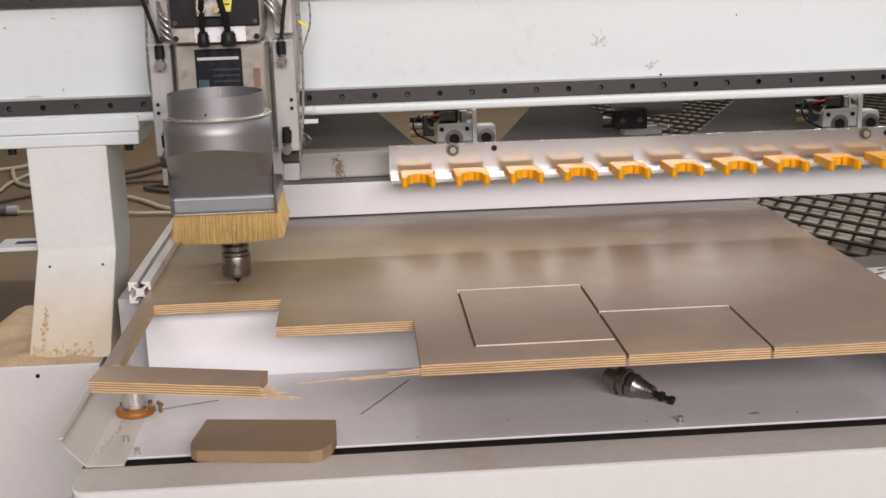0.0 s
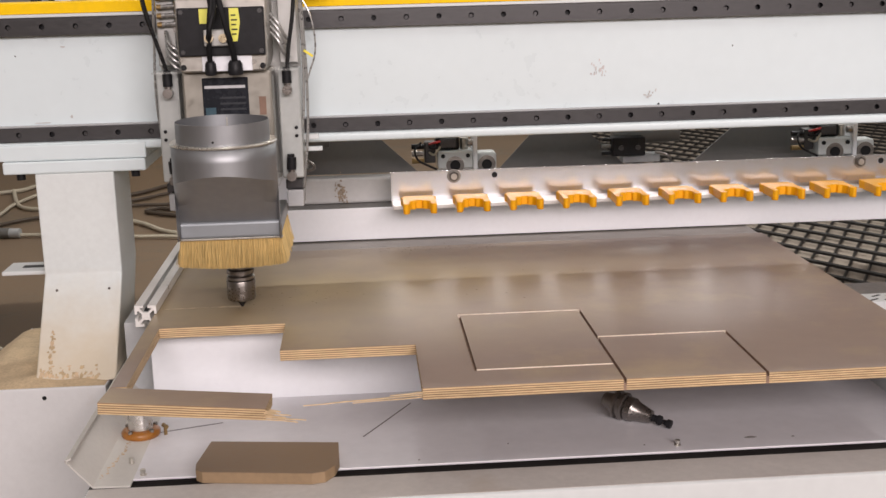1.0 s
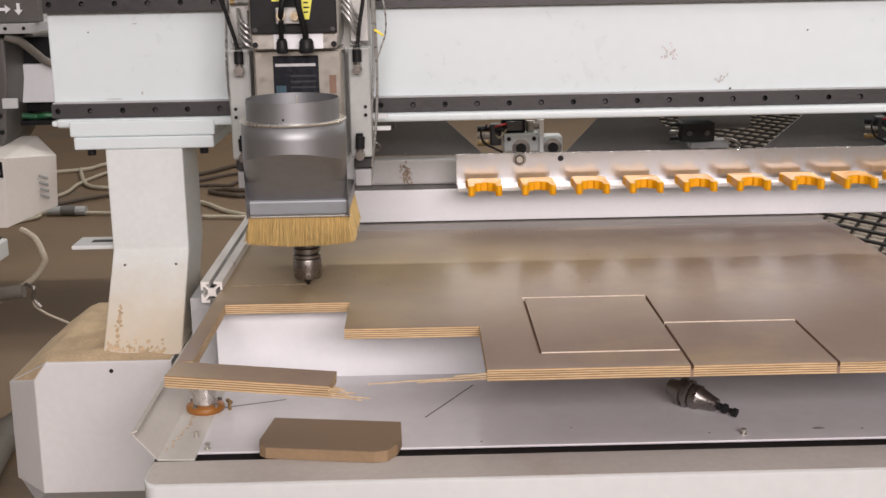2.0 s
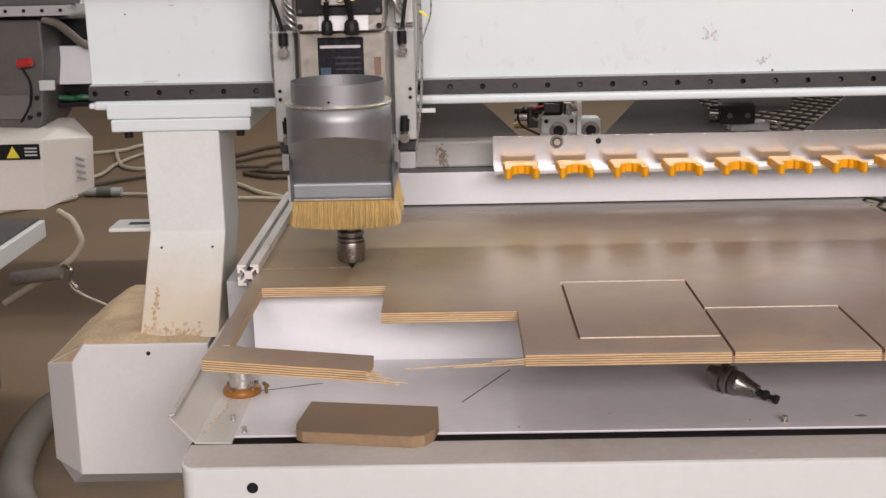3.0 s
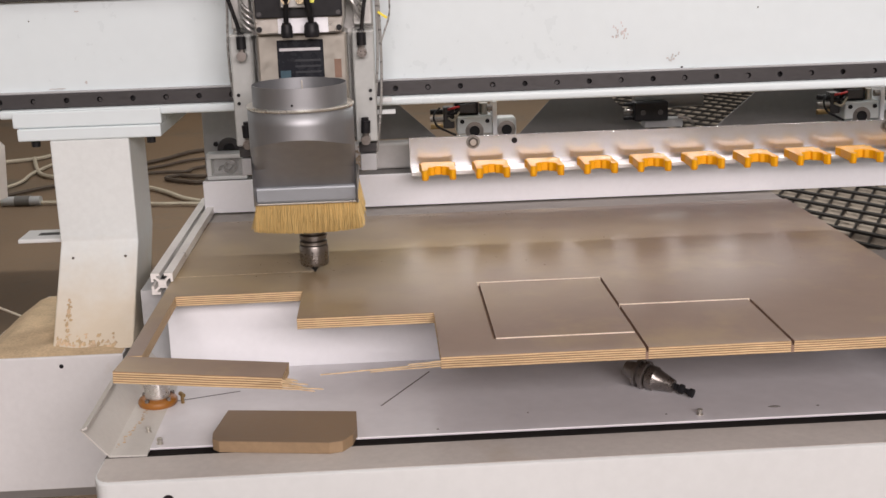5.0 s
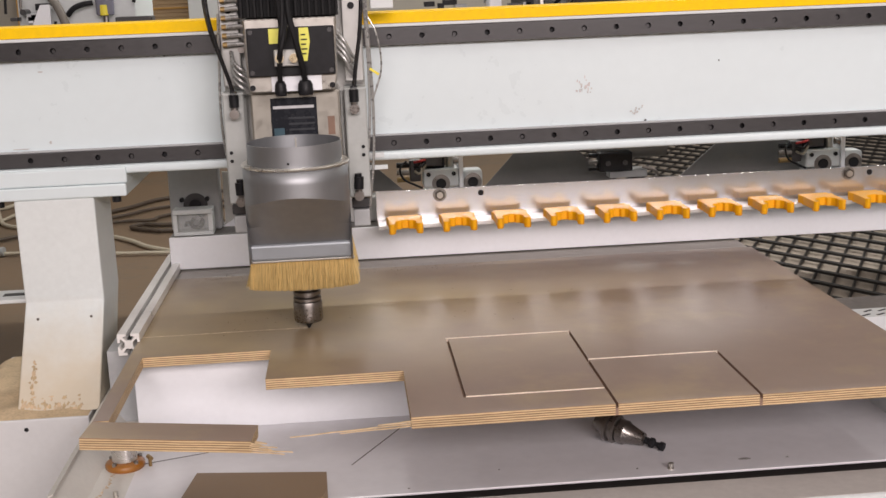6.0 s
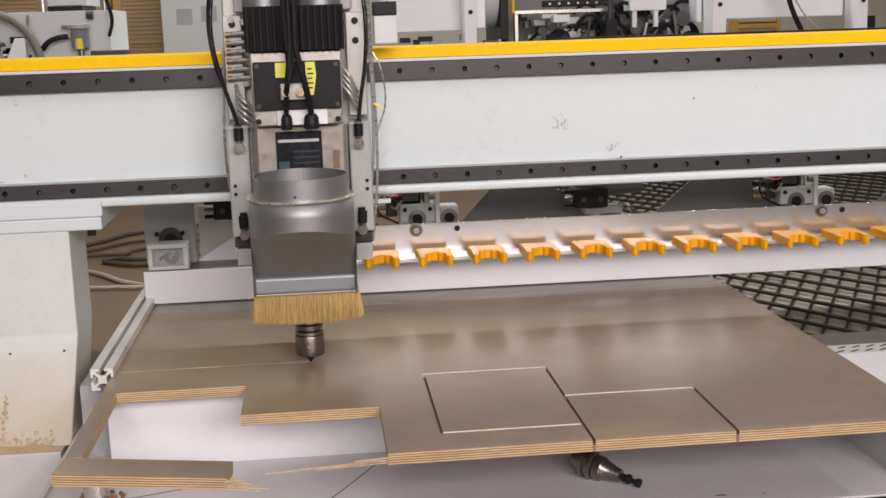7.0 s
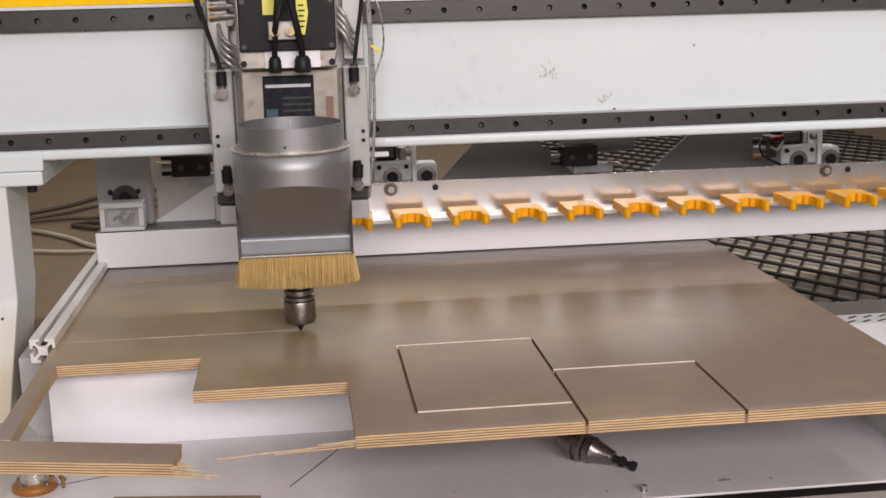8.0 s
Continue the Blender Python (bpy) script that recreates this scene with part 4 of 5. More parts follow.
    part("brush_frame", box(-0.0885, 0.0885, -0.1735, 0.037, 1.179, 1.2065, 0.004), HOODL, hd, "paler bottom band of the hood")
    part("frame_edge", box(-0.089, 0.091, -0.1745, -0.165, 1.1760, 1.1788, 0.0005), ALU, hd)
    # brush of many bristles
    rnd = random.Random(21)
    bb = []
    ff = []
    for i in range(9000):
        u = rnd.random()
        if u < 0.62:
            cx, cy, ox, oy = rnd.uniform(-0.088, 0.088), -0.166 + rnd.uniform(0, 0.010), 0.0, -1.0
        else:
            sd = 1 if u < 0.81 else -1
            cx, cy, ox, oy = sd * (0.088 - rnd.uniform(0, 0.010)), rnd.uniform(-0.166, 0.03), sd, 0.0
        sp = rnd.uniform(0, 1) ** 2
        tx, ty = cx * 1.03 + ox * 0.008 * sp + rnd.gauss(0, 0.0022), cy + oy * 0.010 * sp + rnd.gauss(0, 0.002)
        zt, zb = 1.1785, 1.1225 + 0.006 * abs(cx / 0.092) ** 2 + abs(rnd.gauss(0, 0.0025))
        a = math.atan2(oy, ox)
        wv = 0.0007
        tv = Vector((-math.sin(a), math.cos(a), 0)) * wv
        nv = Vector((math.cos(a), math.sin(a), 0)) * wv
        k = len(bb)
        for p, q in (((cx, cy, zt), 1.0), ((tx, ty, zb), 0.6)):
            for d in (tv, nv, -tv - nv):
                bb.append(tuple(Vector(p) + d * q))
        ff += [(k, k + 1, k + 4, k + 3), (k + 1, k + 2, k + 5, k + 4), (k + 2, k, k + 3, k + 5), (k + 3, k + 4, k + 5)]
    me = bpy.data.meshes.new("brush")
    me.from_pydata(bb, [], ff)
    me.materials.append(BRUSHI)
    o = new("brush", me)
    o.parent = h
    tagged(o, "tan bristle brush skirt")
    part("brush_core", box(-0.0845, 0.0845, -0.1625, 0.02, 1.130, 1.178), BRUSHC, o)
    part("core_plate", lathe([(0.0001, 1.125), (0.075, 1.125), (0.075, 1.1255)], 40, (0, SY, 0)), DARK, o)
    # spindle nose, chuck and bit
    part("spindle_nose", lathe([(0.052, 1.128), (0.050, 1.121), (0.034, 1.116), (0.021, 1.115)], 36, (0, SY, 0)), RAIL, h, "dark spindle nose", smooth=True)
    part("tool_shank", lathe([(0.023, 1.118), (0.0262, 1.116), (0.0262, 1.101), (0.0185, 1.0995), (0.0185, 1.096), (0.0255, 1.094), (0.0255, 1.088), (0.0185, 1.0865), (0.0185, 1.084), (0.0258, 1.082), (0.0258, 1.077), (0.0225, 1.0755)], 36, (0, SY, 0)), STEEL, h, "grooved steel tool shank", smooth=True)
    part("collet_nut", lathe([(0.0225, 1.0755), (0.0262, 1.0745), (0.0268, 1.073), (0.0268, 1.042), (0.0250, 1.037), (0.015, 1.035), (0.0001, 1.035)], 36, (0, SY, 0)), STEEL, h, "polished steel collet nut", smooth=True)
    part("router_bit", lathe([(0.0065, 1.038), (0.0065, 1.034), (0.0080, 1.033), (0.0080, 1.031), (0.0045, 1.027), (0.0015, 1.0215), (0.0001, 1.0212)], 16, (0, SY, 0)), BLACK, h, "black pointed router bit", smooth=True)
    # air fittings beside the motor
    for i in range(6):
        z = 1.545 + i * 0.0155
        f = cyl((-0.121, -0.033, z), (-0.113, -0.033, z), 0.0050, n=10)
        af = part("air_fitting", f, BRASSD, h, "brass air fitting", smooth=True)
        part("air_tube", tube([(-0.113, -0.033, z), (-0.09, -0.034, z + 0.001), (-0.078, -0.033, z)], 0.0042, 8, 3), STEELT, af, "grey air tube", smooth=True)
    for i in range(4):
        z = 1.515 - i * 0.011
        part("air_tube", tube([(-0.108, -0.03, z + 0.018), (-0.103, -0.045, z), (-0.092, -0.05, z - 0.012), (-0.076, -0.046, z - 0.022)], 0.0032, 8, 5), STEELT, h, "grey air tube", smooth=True)
        part("air_tube", tube([(0.081, -0.05, z + 0.045), (0.093, -0.055, z + 0.03), (0.103, -0.05, z + 0.008), (0.110, -0.03, z)], 0.0034, 8, 5), STEELT, h, "grey air tube", smooth=True)
    for x, z in ((-0.110, 1.648), (-0.09, 1.643), (-0.09, 1.535)):
        part("bolt", cyl((x, -0.0205, z), (x, -0.025, z), 0.006, n=12), STEEL, h)
    # cables and hoses
    for x0, x1, r in ((-0.018, -0.006, 0.0045), (0.024, 0.004, 0.0053)):
        part("motor_cable", tube([(x0, -0.148, 1.478), (x0 * 0.95, -0.160, 1.50), ((x0 + x1) / 2, -0.178, 1.55), (x1, -0.172, 1.60), (x1, -0.160, 1.67), (x1 - 0.004, -0.15, 1.80)], r, 10, 8), RUBBER, h, "black motor cable", smooth=True)
    part("motor_cable", tube([(-0.009, -0.168, 1.57), (-0.012, -0.172, 1.62), (-0.014, -0.165, 1.68), (-0.014, -0.15, 1.80)], 0.0045, 8, 6), RUBBER, h, "black motor cable", smooth=True)
    part("gland_cable", tube([(-0.016, -0.172, 1.524), (-0.012, -0.185, 1.54), (-0.004, -0.178, 1.57), (-0.002, -0.165, 1.61)], 0.0045, 8, 6), RUBBER, h, "black cable", smooth=True)
    part("hose", tube([(-0.107, -0.066, 1.462), (-0.112, -0.066, 1.485), (-0.128, -0.065, 1.54), (-0.141, -0.064, 1.60), (-0.142, -0.064, 1.66), (-0.130, -0.06, 1.73), (-0.125, -0.05, 1.80)], 0.0037, 10, 8), HOSEB, h, "black air hose", smooth=True)
    part("hose", tube([(-0.107, -0.058, 1.462), (-0.118, -0.055, 1.50), (-0.140, -0.052, 1.57), (-0.148, -0.05, 1.64), (-0.14, -0.05, 1.72), (-0.13, -0.05, 1.80)], 0.0030, 10, 8), HOSEB, h, "black air hose", smooth=True)
    part("hose", tube([(0.107, -0.066, 1.462), (0.112, -0.067, 1.50), (0.122, -0.067, 1.56), (0.127, -0.066, 1.62), (0.124, -0.064, 1.68), (0.115, -0.06, 1.74), (0.112, -0.05, 1.80)], 0.0037, 10, 8), HOSEB, h, "black air hose", smooth=True)
    for dx, z0 in ((0.137, 1.24), (0.132, 1.29)):
        part("thin_tube", tube([(dx - 0.012, -0.03, z0), (dx, -0.03, z0 + 0.1), (dx + 0.003, -0.03, z0 + 0.2), (dx, -0.03, z0 + 0.32), (dx - 0.004, -0.03, 1.72), (dx - 0.006, -0.03, 1.80)], 0.0026, 8, 6), STEELT, h, "thin grey tube", smooth=True)
    part("thin_tube", tube([(-0.112, -0.03, 1.27), (-0.128, -0.03, 1.34), (-0.134, -0.03, 1.42), (-0.130, -0.03, 1.52), (-0.126, -0.03, 1.60)], 0.0024, 8, 6), STEELT, h, "thin clear tube", smooth=True)
    part("signal_wire", tube([(0.137, -0.03, 1.585), (0.150, -0.03, 1.56), (0.158, -0.03, 1.52), (0.157, -0.03, 1.485), (0.147, -0.03, 1.455), (0.140, -0.03, 1.43), (0.138, -0.03, 1.36)], 0.0017, 6, 8), STEELT, h, "thin looping signal wire", smooth=True)
    tg = box(-0.011, 0.009, -0.002, 0.002, -0.0022, 0.0022, 0.0006)
    bmesh.ops.transform(tg, matrix=Matrix.Translation((0.146, -0.031, 1.486)) @ Matrix.Rotation(radians(35), 4, "Y"), verts=tg.verts)
    part("wire_tag", tg, TAGY, h, "yellow wire tag")
    part("sensor", box(0.144, 0.186, -0.01, 0.03, 1.597, 1.647, 0.002), WHITE, h)
    part("sensor_cap", box(0.143, 0.186, -0.012, 0.03, 1.6475, 1.672, 0.002), BLACK, h)
    part("proximity_bar", box(0.128, 0.156, -0.012, 0.004, 1.327, 1.336, 0.001), WHITE, h)
    part("end_switch", box(0.128, 0.162, -0.012, 0.0, 1.305, 1.3125, 0.001), WHITE, h)
    return h


HOSEB = mat("glossy_black_hose", (0.014, 0.014, 0.015), 0.22, var=0.1)
BRUSHC = mat("bristle_root", (0.50, 0.36, 0.15), 0.7, var=0.1, scale=60)
NUTD = mat("dark_zinc_nut", (0.11, 0.10, 0.09), 0.4, 0.6, var=0.1)
BOLTM = mat("zinc_bolt", (0.30, 0.29, 0.27), 0.35, 0.6, var=0.1)
CARR = mat("carriage_aluminium", (0.46, 0.46, 0.445), 0.4, 0.5, var=0.04, scale=6, bump=0.0)
SPBL = mat("dull_spindle_aluminium", (0.37, 0.35, 0.31), 0.36, 0.7, var=0.04, scale=5, bump=0.0)
PLATEW = mat("pale_plate", (0.43, 0.45, 0.44), 0.42, 0.15, var=0.05, scale=5)
SILV = mat("bright_anodised_aluminium", (0.46, 0.44, 0.405), 0.34, 0.8, var=0.05, scale=6)
TAGL = mat("yellow_label", (0.78, 0.76, 0.12), 0.4, var=0.05)
PRINTD = mat("dim_print", (0.024, 0.027, 0.034), 0.4)
HOODL = mat("hood_band", (0.31, 0.335, 0.36), 0.40, 0.5, var=0.02, scale=8, bump=0.0)
STEELT = mat("grey_tube", (0.40, 0.40, 0.39), 0.28, 0.6, var=0.1)
BRUSHI = mat("tan_bristles", (0.62, 0.455, 0.19), 0.6, var=0.10, scale=20, fine=60)
_n = BRUSHI.node_tree
_g = _n.nodes.new("ShaderNodeNewGeometry")
_h = _n.nodes.new("ShaderNodeHueSaturation")
_r = _n.nodes.new("ShaderNodeMapRange")
_r.inputs[3].default_value, _r.inputs[4].default_value = 0.78, 1.16
_n.links.new(_g.outputs["Random Per Island"], _r.inputs[0])
_n.links.new(_r.outputs[0], _h.inputs["Value"])
_n.links.new(_n.nodes["Principled BSDF"].inputs["Base Color"].links[0].from_socket, _h.inputs["Color"])
_n.links.new(_h.outputs[0], _n.nodes["Principled BSDF"].inputs["Base Color"])
head = router_head()


def dust_trail(x0, x1, name, label, top):
    """Pale dust in the freshly scored line."""
    b = box(x0, x1, SY - 0.0014, SY + 0.0014, PT + 0.0001, PT + top, 0.00005)
    return tagged(part(name, b, TRAIL, None), label, "saw dust")


TRAIL = mat("pale_wood_dust", (0.60, 0.50, 0.36), 0.9, var=0.3, scale=60)
dust_trail(-0.966, -0.806, "scored_line", "pale scored line across the brown sheet", 0.0003)
trail_near = dust_trail(-0.155, -0.004, "dust_trail", "pale dust trail behind the router bit", 0.0005)
trail_far = dust_trail(-0.158, -0.01, "dust_trail", "pale dust trail lying on the sheet", 0.0007)

# ---- tool magazine behind the gantry ----
FP = 0.1173


def fork():
    f = thing("tool_fork", "orange moulded plastic tool clip on an aluminium rail", "tool clip", group="tool clips on the rail")
    # C-shaped jaw, open to the front
    poly = [(-0.037, -0.056), (-0.036, 0.008), (-0.040, 0.030), (0.040, 0.030), (0.036, 0.008), (0.037, -0.056), (0.033, -0.061), (0.027, -0.060), (0.0215, -0.052), (0.0235, -0.040), (0.0225, -0.030), (0.017, -0.0215), (0.0085, -0.0195), (0.0065, -0.012), (-0.0065, -0.012), (-0.0085, -0.0195), (-0.017, -0.0215), (-0.0225, -0.030), (-0.0235, -0.040), (-0.0215, -0.052), (-0.027, -0.060), (-0.033, -0.061)]
    part("jaw", prism(poly, "z", -0.0100, 0.0095, 0.0013), ORANGE, f)
    for s in (-1, 1):
        tip = [(s * x, y) for x, y in ((0.0365, -0.044), (0.0368, -0.0555), (0.033, -0.0607), (0.0262, -0.0597), (0.0225, -0.052), (0.0236, -0.044))]
        part("hook", prism(tip if s < 0 else tip[::-1], "z", -0.0132, -0.0102, 0.0010), ORANGE, f)
    part("tail", box(-0.034, 0.034, 0.0305, 0.047, -0.006, 0.009, 0.002), ORANGE, f)
    return f


FY, FZ = 0.372, 1.127
f0 = fork()
f0.location = (-0.4505, FY, FZ)
for i in range(1, 11):
    copy_thing(f0, pose(-0.4505 + i * FP, FY, FZ))


def leaned(bm):
    """The flange leans back a very little."""
    for v in bm.verts:
        v.co.y += (v.co.z - 1.111) * 0.01
    return bm


def magazine():
    m = thing("tool_magazine_rail", "satin aluminium angle rail carrying the tool clips", "rail")
    for x in (-0.45, 0.15, 0.75, 1.3):
        part("rail_bracket", box(x, x + 0.05, 0.4975, 0.53, 1.0978, 1.150), GREYP, m)
    part("shelf", box(-0.508, 1.4, 0.385, 0.45, 1.111, 1.1195, 0.001), ALUP, m)
    part("flange", leaned(box(-0.510, 1.4, 0.4505, 0.4545, 1.111, 1.186, 0.001)), FLANGE, m, "brushed aluminium upright flange")
    for x, r in ((-0.3655, 0.0155), (0.585, 0.0155)):
        w = part("washer", cyl((x, 0.4550, 1.172), (x, 0.4505, 1.172), r, n=20), BOLTM, m, "steel washer and nut")
        part("nut", cyl((x, 0.4503, 1.172), (x, 0.4440, 1.172), r * 0.80, n=6), NUTD, w)
        part("bolt_end", cyl((x, 0.4438, 1.172), (x, 0.4400, 1.172), r * 0.45, n=14), SILV, w)
    for x in (-0.272, 0.636):
        part("hole", cyl((x, 0.4550, 1.172), (x, 0.4502, 1.172), 0.0065, n=14), DARK, m)
    b = thing("magazine_beam", "white box beam hanging over the sheet's rear edge", "beam")
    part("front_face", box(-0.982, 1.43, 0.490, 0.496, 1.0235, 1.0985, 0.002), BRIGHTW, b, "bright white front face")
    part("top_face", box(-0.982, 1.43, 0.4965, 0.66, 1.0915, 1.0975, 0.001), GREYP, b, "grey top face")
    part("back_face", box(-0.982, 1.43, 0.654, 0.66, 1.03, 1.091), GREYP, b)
    post = part("hanger_post", box(-0.985, -0.868, 0.57, 0.61, 1.0978, 1.306, 0.006), MIDG, b, "pale grey hanger post")
    r = lathe([(0.012, -0.010), (0.026, -0.010), (0.028, 0.0), (0.012, 0.0)], 24)
    bmesh.ops.transform(r, matrix=Matrix.Translation((-0.926, 0.5695, 1.158)) @ Matrix.Rotation(radians(90), 4, "X"), verts=r.verts)
    part("bearing", r, RAIL, post, "dark flange bearing", smooth=True)
    part("bearing_core", cyl((-0.926, 0.569, 1.158), (-0.926, 0.565, 1.158), 0.014, n=18), BLACK, post)
    for x in (-0.956, -0.898):
        part("bolt", cyl((x, 0.5695, 1.172), (x, 0.561, 1.172), 0.0055, n=8), BLACK, post)
    part("hanger", box(1.33, 1.39, 0.52, 0.59, 1.0978, 1.32), MIDG, b)
    part("hanger_plate", box(-0.975, -0.80, 0.36, 0.60, 1.300, 1.3115), MIDG, b)
    # grey gusset sheets between the beam and gantry, darkened by painted gantry shade
    covers = ([(-0.74, 1.16), (-0.70, 1.243), (-0.67, 1.33), (-0.585, 1.33), (-0.526, 1.24), (-0.44, 1.16)],
              [(-0.25, 1.152), (-0.171, 1.235), (-0.09, 1.33), (-0.085, 1.33), (-0.012, 1.23), (0.075, 1.152)],
              [(0.235, 1.160), (0.32, 1.232), (0.40, 1.31), (0.46, 1.31), (0.529, 1.226), (0.61, 1.160)],
              [(0.80, 1.160), (0.88, 1.232), (0.96, 1.31), (1.02, 1.31), (1.10, 1.226), (1.17, 1.160)])
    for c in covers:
        part("cover", prism(c, "y", 0.615, 0.619), GREYP, b, "gusset sheet dark with painted gantry shade")
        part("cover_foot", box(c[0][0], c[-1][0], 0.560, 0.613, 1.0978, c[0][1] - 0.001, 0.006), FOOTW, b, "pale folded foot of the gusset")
    rr = random.Random(4)
    for i in range(70):
        part("dirt_spot", blob(-0.625 + rr.gauss(0, 0.0065), 0.5597, 1.124 + rr.gauss(0, 0.014), rr.uniform(0.0012, 0.0035), rr.uniform(0.0015, 0.005), 50 + i, y_thin=0.0006 + 0.00003 * i), DIRT, b)
    part("side_gusset", prism([(-0.872, 1.0978), (-0.730, 1.0978), (-0.730, 1.184)], "y", 0.598, 0.602), BRIGHTW, b, "white triangular gusset")
    part("cream_panel", prism([(-0.866, 1.0978), (-0.73, 1.0978), (-0.73, 1.204), (-0.866, 1.226)], "y", 0.6245, 0.628), DUSTYW, b, "dusty cream panel behind the gusset")


def junction_box():
    j = thing("junction_box", "small white clear-lidded box on the magazine beam", "junction box")
    for x0, x1, z0, z1 in ((-0.968, -0.878, 1.1565, 1.167), (-0.968, -0.878, 1.1075, 1.116), (-0.968, -0.958, 1.1165, 1.156), (-0.889, -0.878, 1.1165, 1.156)):
        part("frame", box(x0, x1, 0.452, 0.50, z0, z1, 0.0015), WHITE, j)
    part("back", box(-0.958, -0.889, 0.494, 0.499, 1.1165, 1.156), MIDG, j)
    part("lid", box(-0.9575, -0.8895, 0.4535, 0.455, 1.111, 1.1555), CLEAR, j, "clear lid")
    r = lathe([(0.010, 0), (0.016, 0), (0.016, 0.012), (0.008, 0.014)], 18)
    bmesh.ops.transform(r, matrix=Matrix.Translation((-0.917, 0.49, 1.132)) @ Matrix.Rotation(radians(90), 4, "X"), verts=r.verts)
    part("coil", r, RAIL, j, "dark round coil", smooth=True)
    part("wire", tube([(-0.945, 0.485, 1.125), (-0.935, 0.478, 1.135), (-0.925, 0.48, 1.12), (-0.905, 0.478, 1.14)], 0.003, 6, 5), BLACK, j)
    for o in j.children:
        o.data.transform(pose(-0.004, 0.052, -0.009))


def valve(x, z, n):
    v = thing("pneumatic_valve", "black pneumatic valve block with steel fittings", "valve", group="valves behind the gantry")
    part("block", box(x, x + 0.078, 0.50, 0.54, z, z + 0.044, 0.003), BLACK, v)
    for k in range(2):
        part("port", cyl((x + 0.02 + 0.04 * k, 0.5005, z + 0.02), (x + 0.02 + 0.04 * k, 0.497, z + 0.02), 0.006, n=12), RAIL, v)
    part("body", cyl((x + 0.01, 0.56, z + 0.04), (x + 0.17, 0.56, z + 0.045), 0.022, n=20), GREYP, v, "grey cylinder", smooth=True)
    part("bracket", box(x + 0.03, x + 0.12, 0.53, 0.57, z - 0.02, z - 0.001, 0.002), MIDG, v)
    part("hook", tube([(x + 0.10, 0.50, z + 0.008), (x + 0.125, 0.495, z + 0.002), (x + 0.135, 0.495, z - 0.012), (x + 0.118, 0.497, z - 0.02)], 0.0035, 8, 6), STEEL, v, "bent steel lever", smooth=True)
    part("mount", box(x + 0.02, x + 0.06, 0.545, 0.556, z + 0.044, 1.3, 0.001), MIDG, v)
    if n:
        # dark panel; its hidden upper part is added to shadow the sheet's rear
        part("hanger_shade_panel", box(x + 0.055, x + 0.135, 0.545, 0.60, 1.236, 1.42, 0.002), GREYP, v, "dark grey panel with added shadow-casting top")
    for k in range(3):
        part("fitting", cyl((x - 0.022, 0.52, z + 0.006 + 0.016 * k), (x - 0.001, 0.52, z + 0.006 + 0.016 * k), 0.0045, n=8), STEEL if k % 2 else BLACK, v)


FOOTW = mat("pale_grey_enamel", (0.58, 0.57, 0.565), 0.45, var=0.05, scale=4)
DIRT = mat("dust_spots", (0.36, 0.29, 0.22), 1.0, var=0.2, scale=60)
DIRT.node_tree.nodes["Principled BSDF"].inputs["Specular IOR Level"].default_value = 0.0
junction_box()
valve(-0.818, 1.208, 0)
valve(0.012, 1.196, 1)

magazine()


def bearing_unit(x, y, z, name="linear_bearing_unit"):
    """White casting with two dark bores, pins and an upright plate."""
    u = thing(name, "white cast bearing unit with dark rollers", "bearing unit", group="bearing units under the gantry")
    u.location = (x, y, z)
    part("casting", box(-0.052, 0.03, -0.03, 0.03, -0.012, 0.03, 0.004), WHITE, u)
    part("upright", box(0.0305, 0.040, -0.034, 0.03, -0.03, 0.062, 0.001), BRIGHTW, u)
    part("wing", box(0.0405, 0.085, -0.03, 0.02, -0.02, 0.024, 0.008, seg=3), WHITE, u)
    for bx in (-0.012, 0.062):
        r = lathe([(0.010, -0.006), (0.021, -0.006), (0.021, 0.0), (0.010, 0.0)], 22)
        bmesh.ops.transform(r, matrix=Matrix.Translation((bx, -0.031, -0.004)) @ Matrix.Rotation(radians(90), 4, "X"), verts=r.verts)
        part("roller", r, STEEL, u, "dark steel roller", smooth=True)
        part("bore", cyl((bx, -0.0315, -0.004), (bx, -0.034, -0.004), 0.012, n=18), BLACK, u)
    for bx in (-0.040, 0.018):
        part("bolt_hole", cyl((bx, -0.0302, 0.018), (bx, -0.033, 0.018), 0.005, n=12), DARK, u)
    part("motor", box(-0.055, 0.0, -0.02, 0.035, 0.0305, 0.064, 0.005), BLACK, u, "small black motor")
    part("terminal", box(-0.082, -0.056, -0.01, 0.02, 0.0, 0.05, 0.003), RAIL, u)
    for i in range(3):
        part("wire", tube([(-0.07, -0.012, 0.045 - 0.01 * i), (-0.06, -0.03, 0.05 - 0.014 * i), (-0.045, -0.022, 0.052 - 0.006 * i)], 0.0028, 6, 4), (RED, BLACK, CABLE)[i], u)
    part("pin", cyl((0.012, 0.0, 0.03), (0.012, 0.0, 0.056), 0.010, n=14), ALU, u)
    for k in range(3):
        part("elbow", cyl((-0.112, -0.012, 0.006 + 0.017 * k), (-0.083, -0.012, 0.006 + 0.017 * k), 0.0062, n=10), (BRASSD, STEEL, BLACK)[k], u, "small threaded fitting", smooth=True)
    part("loop_wire", tube([(-0.09, -0.022, 0.05), (-0.105, -0.035, 0.035), (-0.098, -0.038, 0.012), (-0.075, -0.036, -0.002), (-0.055, -0.034, -0.012)], 0.0026, 6, 6), BLACK, u, "looping black wire", smooth=True)
    part("motor_cap", box(-0.047, -0.008, -0.0245, -0.0203, 0.036, 0.058, 0.002), RAIL, u)
    part("side_pin", cyl((0.018, -0.022, 0.047), (0.030, -0.022, 0.047), 0.008, n=12), STEEL, u, smooth=True)
    part("foot", box(-0.05, 0.08, 0.0, 0.02, -0.095, -0.02), WHITE, u)
    return u


